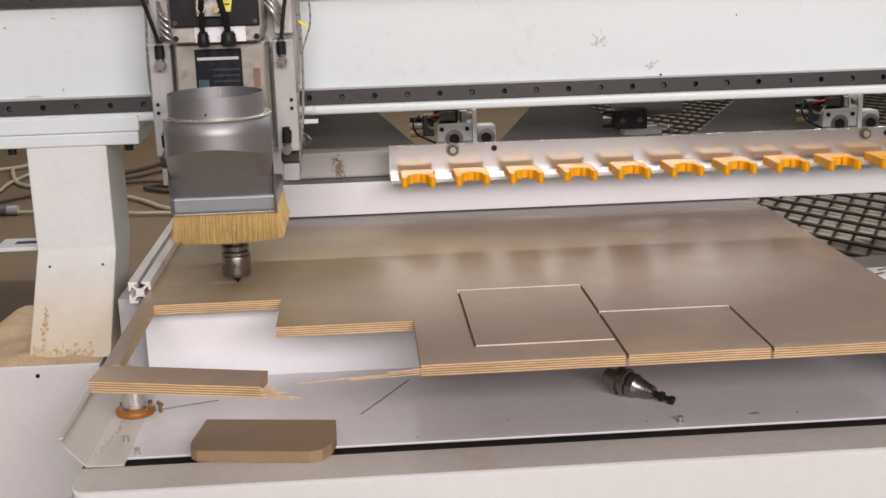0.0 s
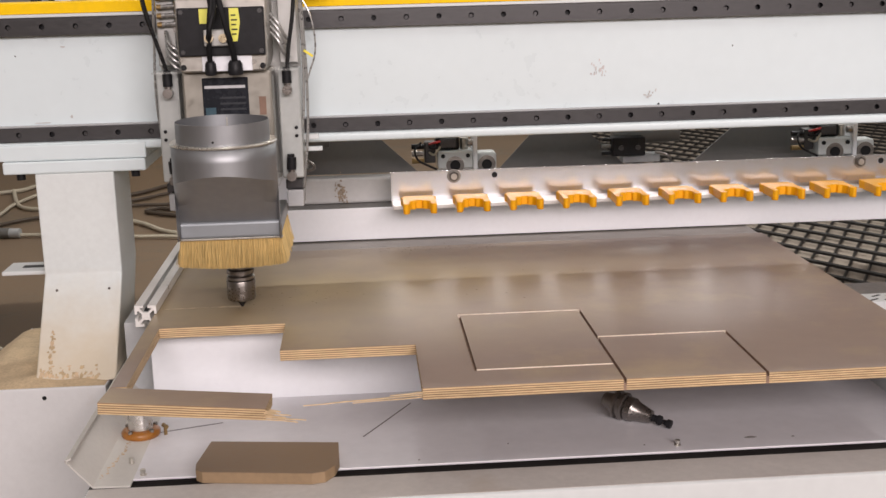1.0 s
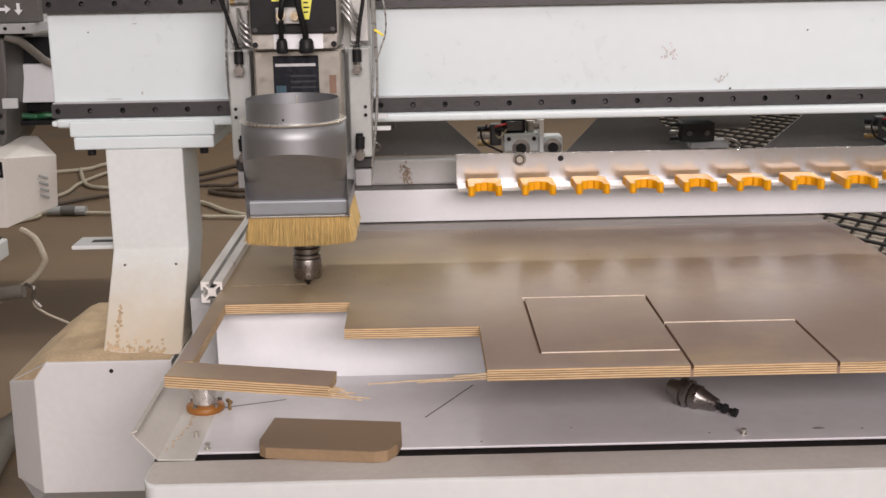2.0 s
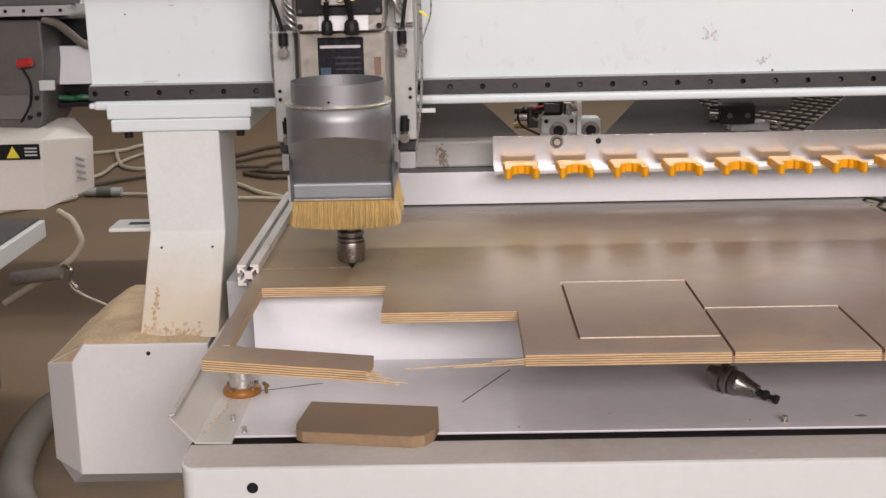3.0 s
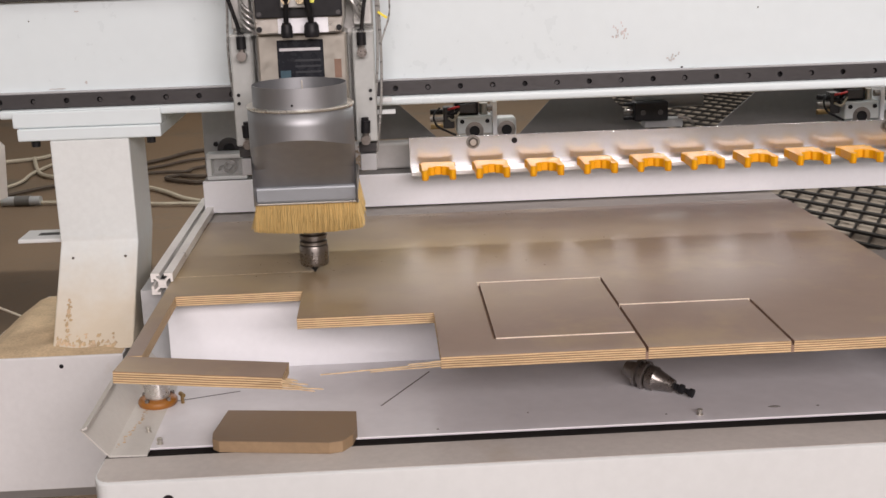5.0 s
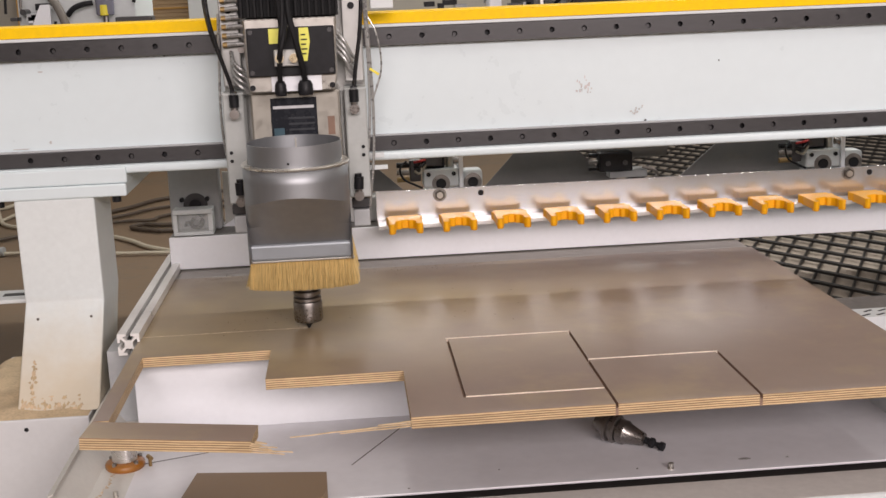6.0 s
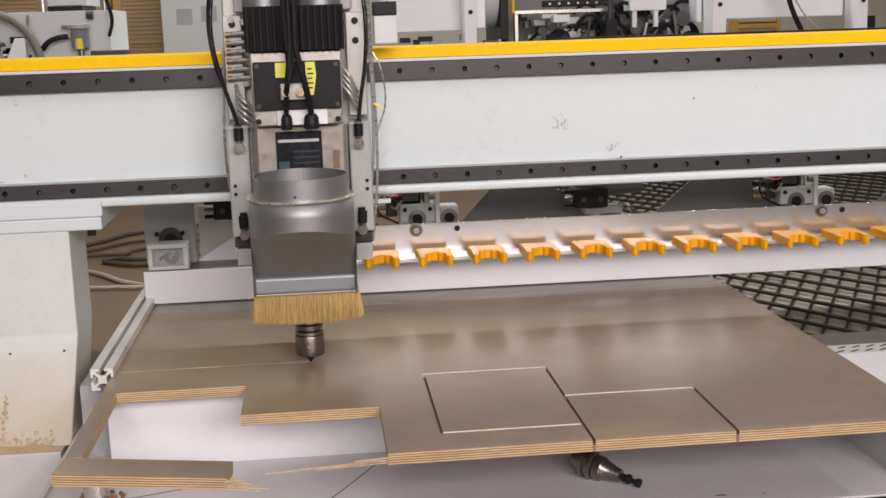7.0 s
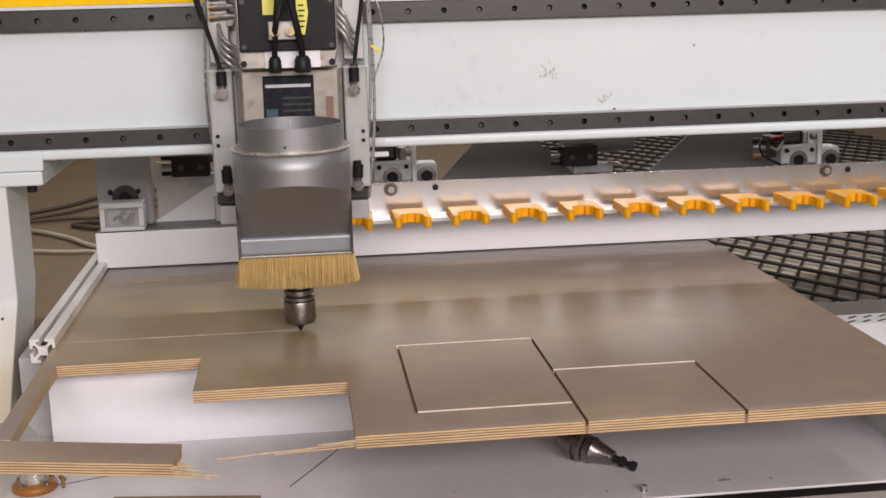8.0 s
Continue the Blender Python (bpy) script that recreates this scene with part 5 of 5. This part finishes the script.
bearing_unit(-0.345, 0.54, 1.192)
bearing_unit(0.56, 0.54, 1.192)


# ---- neighbouring machine ----


COVERW = mat("warm_white_cover", (0.82, 0.79, 0.75), 0.45, var=0.03, scale=4)


def neighbour():
    m = thing("neighbour_machine", "grey and white woodworking machine standing beside the router", "machine")
    part("column", prism([(-2.7, 0.0), (-2.35, 0.0), (-2.35, 0.8), (-2.0, 1.03), (-1.978, 1.06), (-1.968, 1.16), (-1.955, 1.25), (-1.955, 1.395), (-2.7, 1.395)], "y", 1.78, 2.1, 0.008), CAST, m, "dark grey cast column")
    part("slide", box(-2.5, -1.850, 1.74, 2.1, 1.410, 1.442, 0.002), MIDG, m, "bright slide rail")
    for k in range(5):
        part("slide_hole", cyl((-1.872 - 0.060 * k, 1.7398, 1.427), (-1.872 - 0.060 * k, 1.737, 1.427), 0.006, n=10), DARK, m)
    part("guard_panel", box(-2.5, -1.835, 1.80, 1.84, 1.4435, 1.62, 0.003), CAST, m)
    part("terminal", box(-1.975, -1.925, 1.764, 1.778, 1.165, 1.198, 0.002), WHITE, m, "small white terminal")
    part("plug", cyl((-2.03, 1.75, 1.255), (-1.985, 1.74, 1.262), 0.014, n=12), RED, m, "red and white plug", smooth=True)
    for x, z in ((-1.99, 1.14), (-2.02, 1.075), (-1.988, 1.085)):
        part("bolt", cyl((x, 1.7798, z), (x, 1.770, z), 0.008, n=10), BLACK, m)
    part("red_mark", box(-2.03, -1.972, 1.792, 1.799, 1.470, 1.504), RED, m, "red printed square")
    for x, a in ((-1.945, 0), (-1.900, -90)):
        pts = [(-0.019, 0.005), (0.002, 0.005), (0.002, 0.014), (0.019, 0.0), (0.002, -0.014), (0.002, -0.005), (-0.019, -0.005)]
        b = prism(pts, "y", 1.789, 1.793)
        for v in b.verts:
            c, s = math.cos(radians(a)), math.sin(radians(a))
            v.co.x, v.co.z = x + v.co.x * c - v.co.z * s, 1.487 + v.co.x * s + v.co.z * c
        part("direction_arrow", b, BRIGHTW, m, "white printed arrow")
    # white cover with a louvred flank
    top = [(-2.5, 1.60, 1.046), (-1.929, 1.60, 1.025), (-1.822, 1.80, 1.003), (-1.935, 1.97, 1.046), (-2.5, 1.97, 1.060)]
    low = [(-2.5, 1.60, 0.795), (-1.940, 1.60, 0.795), (-1.832, 1.80, 0.828), (-1.935, 1.97, 0.84), (-2.5, 1.97, 0.82)]
    cov = bmesh.new()
    tv, lv = [cov.verts.new(p) for p in top], [cov.verts.new(p) for p in low]
    cov.faces.new((tv[0], tv[1], tv[3], tv[4]))
    cov.faces.new((tv[1], tv[2], tv[3]))
    cov.faces.new(lv)
    for q in range(5):
        cov.faces.new((tv[q], tv[(q + 1) % 5], lv[(q + 1) % 5], lv[q]))
    bmesh.ops.recalc_face_normals(cov, faces=cov.faces[:])
    bmesh.ops.bevel(cov, geom=cov.edges[:], offset=0.003, segments=2, profile=0.5, affect="EDGES")
    c = part("white_cover", cov, COVERW, m, "white sheet metal cover")
    part("support", box(-2.5, -2.34, 1.66, 1.78, 0.0, 0.815), CAST, m)
    for k in range(4):
        b = box(-0.020, 0.020, -0.004, 0.002, -0.0045, 0.0045, 0.002)
        bmesh.ops.transform(b, matrix=Matrix.Translation((-1.855, 1.741, 0.872 + 0.022 * k)) @ Matrix.Rotation(radians(62), 4, "Z") @ Matrix.Rotation(radians(22), 4, "Y"), verts=b.verts)
        part("louvre", b, MIDG, c)
    lab = part("warning_plate", box(-2.2, -1.937, 1.5955, 1.599, 0.962, 1.012), BLACK, c, "black plate with pale print")
    part("triangle", prism([(-2.045, 0.968), (-2.002, 0.968), (-2.0235, 1.006)], "y", 1.5935, 1.595), TAGY, lab, "yellow triangle")
    for i in range(3):
        part("print_bar", box(-1.985, -1.945, 1.594, 1.5952, 0.974 + 0.011 * i, 0.979 + 0.011 * i), LABELW, lab)
    part("table_slab", box(-2.6, -1.82, 0.45, 1.25, 0.786, 0.838, 0.004), WHITE, m, "white table edge")
    part("slab_top", box(-2.6, -1.835, 0.45, 1.245, 0.8385, 0.845, 0.001), RAIL, m, "dark steel table top")
    part("slab_leg", box(-2.5, -2.38, 0.6, 0.9, 0.0, 0.785), CAST, m)
    part("under_box", box(-2.6, -1.96, 0.75, 1.2, 0.60, 0.785, 0.01), GREYP, m, "dark box under the table")
    part("cord", tube([(-1.825, 1.44, 0.60), (-1.823, 1.44, 0.577), (-1.787, 1.44, 0.548), (-1.709, 1.44, 0.509), (-1.60, 1.42, 0.45), (-1.50, 1.40, 0.36)], 0.004, 6, 6), CABLE, m, "thin pale cord", smooth=True)
    part("rear_box", box(-2.034, -1.45, 1.95, 2.4, 1.164, 1.296, 0.004), BRIGHTW, m, "white rear housing")
    # black block put where only a shaded gap lies under the rear housing
    part("rear_gap_shade", box(-2.5, -1.5, 2.0, 2.35, 1.128, 1.1625), BLACK, m)
    part("rear_shadow_box", box(-1.99, -1.6, 1.97, 2.3, 1.298, 1.385, 0.004), BLACK, m)
    part("ribbed_hose", tube([(-1.95, 1.78, 1.40), (-1.909, 1.80, 1.383), (-1.882, 1.85, 1.345), (-1.852, 1.9, 1.305), (-1.78, 1.93, 1.28)], 0.014, 12, 8), GHOSE, m, "grey flexible hose", smooth=True)
    part("cable", tube([(-2.03, 1.772, 1.24), (-2.005, 1.768, 1.19), (-2.012, 1.768, 1.12), (-2.05, 1.772, 1.06)], 0.004, 8, 6), RUBBER, m, smooth=True)
    part("terminal_plate", box(-2.2, -2.014, 1.772, 1.7785, 1.07, 1.15, 0.002), GREYP, m, "grey cover plate")
    part("wire_bundle", tube([(-2.005, 1.97, 1.114), (-1.97, 1.95, 1.119), (-1.93, 1.97, 1.113), (-1.895, 1.96, 1.118), (-1.84, 1.98, 1.114)], 0.010, 8, 6), GREEN, m, "green wiring")
    part("bundle_shelf", box(-2.02, -1.5, 1.93, 2.3, 1.088, 1.103), BLACK, m)
    part("hanging_cable", tube([(-1.88, 1.55, 0.80), (-1.83, 1.52, 0.778), (-1.803, 1.5, 0.735), (-1.80, 1.5, 0.70), (-1.845, 1.5, 0.645), (-1.95, 1.5, 0.58), (-2.07, 1.5, 0.507)], 0.010, 10, 8), CABLE, m, "beige hanging cable", smooth=True)
    part("hook", tube([(-1.85, 1.45, 0.645), (-1.821, 1.44, 0.633), (-1.825, 1.44, 0.60), (-1.805, 1.44, 0.571)], 0.006, 8, 6), STEEL, m, smooth=True)
    part("valve_body", cyl((-2.02, 1.46, 0.60), (-1.86, 1.46, 0.62), 0.022, n=18), GHOSE, m, smooth=True)


neighbour()


CABLED = mat("dark_cable_sheath", (0.075, 0.055, 0.04), 0.6, var=0.1)
CARDM = mat("beige_cardboard", (0.50, 0.42, 0.31), 0.8, var=0.08, scale=5)
CARD = [(3.06, 10.25), (3.42, 10.24), (3.37, 9.81), (3.0, 8.99), (2.94, 9.44)]


def floor_cables():
    HOSE = [(-1.55, 2.05, 0.055), (-1.80, 2.12, 0.055), (-1.93, 2.02, 0.055), (-2.03, 1.72, 0.055), (-2.02, 1.42, 0.055), (-1.95, 1.12, 0.055), (-1.85, 0.90, 0.055), (-1.65, 0.5, 0.055)]
    runs = (((-3.75, 7.4), (-3.388, 7.565), (-3.306, 7.696), (-3.246, 7.834), (-2.8, 8.3)),
            ((-3.7, 5.7), (-3.254, 6.384), (-3.227, 6.891), (-3.136, 7.395), (-2.9, 8.0)),
            ((-3.406, 7.595), (-3.226, 7.015), (-3.111, 6.781), (-2.96, 6.692), (-2.6, 6.75)),
            ((-3.8, 4.9), (-3.188, 5.578), (-3.169, 5.762), (-2.695, 5.714), (-2.3, 5.62), (-2.035, 5.535), (-1.902, 5.522), (-1.71, 5.485), (-0.9, 5.4)),
            ((-2.7, 6.45), (-2.4, 6.3), (-2.116, 6.007), (-1.935, 5.731), (-1.777, 5.564), (-1.4, 5.2)),
            ((-3.5, 5.6), (-3.13, 6.094), (-3.026, 6.23), (-2.862, 6.385), (-2.6, 6.6), (-2.258, 6.706), (-2.045, 6.705), (-1.942, 6.887), (-1.2, 7.4)),
            ((-2.8, 6.75), (-2.353, 7.245), (-2.212, 7.5), (-2.052, 7.679), (-1.3, 8.1)),
            ((-2.7, 6.6), (-2.302, 6.955), (-2.156, 7.142), (-1.993, 7.254), (-1.2, 7.6)),
            ((-1.2, 6.5), (-1.885, 6.477), (-2.083, 6.545), (-2.149, 6.439), (-1.936, 6.261), (-1.813, 6.247), (-1.1, 6.1)))
    for i, r in enumerate(runs):
        dark = i >= 5
        o = part("floor_cable", tube([(x, y, 0.02) for x, y in r], 0.013 if i % 2 else 0.016, 8, 8), CABLED if dark else CABLE, None, smooth=True)
        tagged(o, ("beige cable lying on the hall floor", "dark brown cable lying on the hall floor")[dark], "cable", group="cables on the floor")
    p = thing("cable_plug", "blue-grey cable coupling on the floor", "cable plug")
    part("body", cyl((-3.12, 5.765, 0.035), (-2.86, 5.74, 0.035), 0.032, n=14), MIDG, p, smooth=True)
    part("collar", cyl((-3.03, 5.757, 0.035), (-2.93, 5.748, 0.035), 0.036, n=14), GREYP, p, smooth=True)
    card = prism(CARD, "z", 0.0, 0.004)
    tagged(part("cardboard_sheet", card, CARDM, None), "pale beige cardboard sheet lying on the hall floor", "cardboard")
    # thick hose beside the drive housing
    o = part("ribbed_floor_hose", tube(HOSE, 0.055, 14, 10), GHOSE, None, smooth=True)
    tagged(o, "grey ribbed hose lying beside the drive housing", "hose")
    o = part("floor_cable", tube([(-1.85, 0.9, 0.012), (-1.6, 0.75, 0.012), (-1.45, 0.95, 0.012), (-1.2, 1.0, 0.012)], 0.012, 8, 8), RUBBER, None, smooth=True)
    tagged(o, "black cable lying on the hall floor", "cable", group="cables on the floor")


floor_cables()


def floor_grating():
    g = thing("floor_grating", "dark diamond wire grating lying on the floor", "grating")
    X0, X1, Y0, Y1 = 1.25, 5.0, 2.8, 10.6
    part("underlay", box(X0, X1, Y0, Y1, 0.0, 0.012), MATB, g, "grey-brown underlay")
    for ang, gap, z in ((62.4, 0.106, 0.026), (-58.2, 0.205, 0.040)):
        d = Vector((math.cos(radians(ang)), math.sin(radians(ang))))
        nrm = Vector((-d.y, d.x))
        c = Vector(((X0 + X1) / 2, (Y0 + Y1) / 2))
        for k in range(int(-5 / gap), int(5 / gap)):
            p = c + nrm * (k * gap)
            lo, hi = -9.0, 9.0
            for q, dq, a, b in ((p.x, d.x, X0, X1), (p.y, d.y, Y0, Y1)):
                t0, t1 = sorted(((a - q) / dq, (b - q) / dq))
                lo, hi = max(lo, t0), min(hi, t1)
            if hi - lo < 0.05:
                continue
            a, b = p + d * lo, p + d * hi
            part("bar", cyl((a.x, a.y, z), (b.x, b.y, z), (0.0085 if ang > 0 else 0.012), n=6), MESH, g)


floor_grating()

# ---- machines and doors at the back of the hall ----


def rear_machine():
    m = thing("rear_machine", "white edge banding machine with dark mechanisms at the back", "machine")
    part("base_beam", box(-3.4, 2.7, 3.22, 3.9, 1.36, 1.47, 0.004), WHITE, m)
    for x in (-3.4, 2.5):
        part("foot", box(x, x + 0.2, 3.25, 3.85, 0.0, 1.359), WHITE, m)
    # white station with an oil cup
    part("station", box(-1.95, -1.452, 3.2, 3.7, 1.471, 1.728, 0.004), WHITE, m)
    part("station_head", box(-1.72, -1.548, 3.25, 3.6, 1.750, 2.1, 0.004), WHITE, m)
    part("dark_gap", box(-1.715, -1.57, 3.24, 3.58, 1.7285, 1.7495), BLACK, m)
    for x in (-1.73, -1.47):
        part("round_post", cyl((x, 3.22, 1.72), (x, 3.22, 2.1), 0.02, n=14), ALU, m, smooth=True)
    tw = part("cup_head", lathe([(0.0001, 0), (0.036, 0), (0.044, 0.006), (0.044, 0.020), (0.030, 0.026), (0.0001, 0.027)], 18, (-1.572, 3.15, 1.648)), MIDG, m, "grey filter head", smooth=True)
    part("knob", cyl((-1.617, 3.13, 1.66), (-1.642, 3.13, 1.66), 0.008, n=10), STEEL, tw)
    cup = part("oil_cup", lathe([(0.03, 0.03), (0.038, 0.035), (0.040, 0.10), (0.034, 0.112), (0.0001, 0.113)], 18, (-1.572, 3.15, 1.535)), BAGM, m, "grey oil cup", smooth=True)
    part("cup_band", lathe([(0.0180, 0.035), (0.0200, 0.037), (0.0200, 0.078), (0.0180, 0.08)], 18, (-1.572, 3.128, 1.53)), TAGY, cup, "yellow oil level")
    part("cup_stem", cyl((-1.572, 3.15, 1.47), (-1.572, 3.15, 1.566), 0.012, n=10), STEEL, cup)
    part("valve_cap", cyl((-1.54, 3.16, 1.708), (-1.512, 3.16, 1.708), 0.018, n=12), RAIL, m)
    part("black_hose", tube([(-1.73, 3.14, 1.57), (-1.70, 3.13, 1.60), (-1.66, 3.13, 1.615), (-1.62, 3.14, 1.62)], 0.012, 8, 6), BLACK, m, smooth=True)
    part("grey_hose", tube([(-2.0, 3.1, 1.735), (-1.90, 3.1, 1.722), (-1.82, 3.1, 1.685), (-1.765, 3.1, 1.62), (-1.725, 3.1, 1.51), (-1.715, 3.1, 1.45)], 0.018, 12, 8), GHOSE, m, "grey flexible hose", smooth=True)
    part("back_cable", tube([(-1.475, 3.15, 1.9), (-1.455, 3.14, 1.80), (-1.431, 3.14, 1.69), (-1.448, 3.14, 1.615)], 0.008, 8, 8), RUBBER, m, smooth=True)
    rnd = random.Random(12)
    for k in range(16):
        x, z = rnd.uniform(-2.0, -1.70), rnd.uniform(1.48, 1.66)
        s = rnd.uniform(0.012, 0.035)
        if k % 3 == 0:
            part("mechanism_block", box(x, x + s * 2, 3.12, 3.19, z, z + s, 0.002), (BLACK, RAIL, MIDG, BRIGHTW)[k % 4], m)
        elif k % 3 == 1:
            part("mechanism_roller", cyl((x, 3.10, z), (x, 3.19, z), s * 0.8, n=14), (STEEL, RAIL, BLACK)[k % 3], m, smooth=True)
        else:
            part("mechanism_rod", cyl((x, 3.12, z - 0.04), (x + rnd.uniform(-0.02, 0.02), 3.12, z + 0.06), 0.006, n=8), (STEEL, BLACK)[k % 2], m)
    part("wedge", prism([(-1.90, 1.47), (-1.79, 1.47), (-1.79, 1.62), (-1.83, 1.62)], "y", 3.09, 3.11), BRIGHTW, m)
    part("dark_tray", box(-1.525, -1.37, 3.10, 3.195, 1.475, 1.556, 0.004), RAIL, m)
    # right-hand group of white housings
    part("housing", box(-0.245, 0.092, 3.2, 3.8, 1.592, 2.1, 0.004), BRIGHTW, m, "white housing")
    part("housing", box(0.132, 0.190, 3.2, 3.8, 1.60, 2.1, 0.004), BRIGHTW, m, "white housing")
    part("housing", box(1.16, 1.183, 3.2, 3.8, 1.595, 2.1, 0.004), BRIGHTW, m, "white housing")
    part("housing", box(1.25, 1.85, 3.2, 3.8, 1.605, 2.1, 0.004), BRIGHTW, m, "white housing")
    for x0, x1 in ((0.078, 0.130), (1.186, 1.247), (1.853, 1.90)):
        ps = part("post", box(x0, x1, 3.05, 3.19, 1.38, 2.1, 0.003), BRIGHTW, m, "white post")
        part("post_hole", cyl(((x0 + x1) / 2, 3.0498, 1.67), ((x0 + x1) / 2, 3.045, 1.67), 0.010, n=12), DARK, ps)
    part("round_end", cyl((0.19, 3.5, 1.82), (0.27, 3.5, 1.82), 0.22, n=28), WHITE, m, smooth=True)
    part("dark_frame", box(0.275, 0.31, 3.3, 3.8, 1.47, 2.1), BLACK, m)
    part("round_end", cyl((1.06, 3.5, 1.78), (1.158, 3.5, 1.78), 0.17, n=28), MIDG, m, smooth=True)
    part("back_panel", box(0.32, 1.16, 3.7, 3.75, 1.471, 2.1), GREYP, m)
    part("yellow_edge", box(0.322, 0.33, 3.25, 3.3, 1.66, 1.8), YELLOW, m)
    part("station_frame", box(0.335, 0.80, 3.28, 3.32, 1.655, 1.672, 0.002), ALU, m)
    part("station_frame", box(0.335, 0.352, 3.28, 3.32, 1.53, 1.655, 0.002), ALU, m)
    part("chain_bar", box(0.46, 0.78, 3.24, 3.28, 1.682, 1.712, 0.004), BLACK, m, "black chain bar")
    for k in range(7):
        part("chain_pin", cyl((0.49 + k * 0.043, 3.2395, 1.697), (0.49 + k * 0.043, 3.236, 1.697), 0.006, n=8), STEEL, m)
    part("black_pillar", box(0.735, 0.785, 3.18, 3.22, 1.50, 1.62, 0.003), BLACK, m)
    part("pillar_rod", cyl((0.76, 3.2, 1.62), (0.76, 3.2, 1.9), 0.015, n=10), RAIL, m)
    part("head_block", box(0.86, 1.03, 3.24, 3.36, 1.655, 1.80, 0.004), BRIGHTW, m)
    for x in (0.885, 0.985):
        part("head_leg", cyl((x, 3.26, 1.58), (x, 3.26, 1.655), 0.012, n=10), BRIGHTW, m)
    for k in range(96):
        x, z = rnd.uniform(0.36, 1.14), rnd.uniform(1.475, 1.66)
        s = rnd.uniform(0.012, 0.036)
        y = rnd.uniform(3.24, 3.55)
        if k % 4 == 0:
            part("mechanism_block", box(x, x + s * 2.2, y, y + 0.08, z, z + s, 0.002), (BLACK, RAIL, MIDG, BRIGHTW, STEEL)[k % 5], m)
        elif k % 4 == 1:
            part("mechanism_roller", cyl((x, y, z), (x, y + 0.09, z), s, n=14), (STEEL, RAIL, BLACK)[k % 3], m, smooth=True)
        elif k % 4 == 2:
            part("mechanism_rod", cyl((x, y, z - 0.05), (x + rnd.uniform(-0.03, 0.03), y, z + 0.06), 0.007, n=8), (STEEL, BLACK, ALU)[k % 3], m)
        else:
            part("mechanism_hose", tube([(x, y - 0.03, z), (x + 0.04, y - 0.05, z + 0.04), (x + 0.09, y - 0.04, z + 0.03), (x + 0.12, y - 0.03, z - 0.02)], 0.009, 8, 6), BLACK, m, smooth=True)
    for k in range(14):
        x = rnd.uniform(-0.2, 0.33)
        z = rnd.uniform(1.475, 1.56)
        part("mechanism_block", box(x, x + rnd.uniform(0.02, 0.07), 3.3, 3.36, z, z + rnd.uniform(0.01, 0.03), 0.002), (BLACK, GREEN, RAIL, MIDG, WHITE)[k % 5], m)
    part("hanging_cable", tube([(1.50, 3.0, 1.75), (1.52, 3.0, 1.66), (1.56, 3.0, 1.57), (1.60, 3.0, 1.50)], 0.012, 8, 6), RUBBER, m, smooth=True)
    part("hanging_cable", tube([(1.52, 3.0, 1.72), (1.58, 3.0, 1.62), (1.65, 3.0, 1.55), (1.68, 3.0, 1.50)], 0.004, 6, 6), CABLE, m, smooth=True)
    part("black_edge", box(1.93, 1.96, 3.1, 3.2, 1.48, 1.6), BLACK, m)


rear_machine()


def louvre_door(x0, x1, y, z1):
    d = thing("louvre_door", "varnished yellow-brown wooden louvre door", "door", group="louvre doors at the back")
    for a, b in ((x0, x0 + 0.09), (x1 - 0.05, x1)):
        part("stile", box(a, b, y, y + 0.05, 0.0, z1, 0.004), WOODD, d)
    for z in (0.0, 0.9, 1.50, z1 - 0.1):
        part("rail", box(x0 + 0.09, x1 - 0.05, y + 0.002, y + 0.048, z, z + 0.08 if z != 1.50 else z + 0.02, 0.003), WOODD, d)
    n = int((z1 - 0.15) / 0.045)
    for k in range(n):
        z = 0.09 + k * 0.045
        b = box(x0 + 0.091, x1 - 0.051, -0.006, 0.006, -0.024, 0.024)
        bmesh.ops.transform(b, matrix=Matrix.Translation((0, y + 0.025, z)) @ Matrix.Rotation(radians(-14), 4, "X"), verts=b.verts)
        part("slat", b, LOUV, d)


LOUV = mat("louvre_slat_wood", (0.42, 0.285, 0.145), 0.5, var=0.12, scale=8, stretch=(0.3, 1, 4))
louvre_door(-2.736, -2.160, 11.4, 2.74)
louvre_door(-4.061, -2.759, 11.42, 2.74)
louvre_door(4.176, 4.775, 11.4, 1.547)


def white_cabinet():
    c = thing("white_cabinet", "tall white cabinet with two grey notices", "cabinet")
    part("body", box(-2.154, -0.628, 10.82, 11.4, 0.0, 2.4, 0.005), WHITE, c)
    part("door", box(-2.149, -1.394, 10.8, 10.818, 0.05, 2.38, 0.003), WHITE, c)
    part("door", box(-1.382, -0.633, 10.8, 10.818, 0.05, 2.38, 0.003), WHITE, c)
    for x, z in ((-1.997, 1.686), (-1.742, 1.709)):
        part("notice", box(x, x + 0.162, 10.796, 10.799, z, z + 0.162), MIDG, c, "grey square notice")


white_cabinet()

# ---- motion ----


def motions():
    xs = [(0.0, -0.808), (2.0, -0.805), (2.2, -0.804), (2.75, -0.797), (3.3, -0.782), (3.5, -0.774), (4.0, -0.751), (4.5, -0.728), (5.0, -0.704), (5.8, -0.665), (6.0, -0.656), (6.5, -0.632), (7.0, -0.608), (7.5, -0.586), (8.0, -0.563)]
    walk(head, [(t, pose(x, 0, 0)) for t, x in xs])
    walk(trail_near, [(t, pose(x, 0, 0)) for t, x in xs])
    walk(trail_far, [(t, pose(min(x, -0.69), 0, 0)) for t, x in xs])


motions()
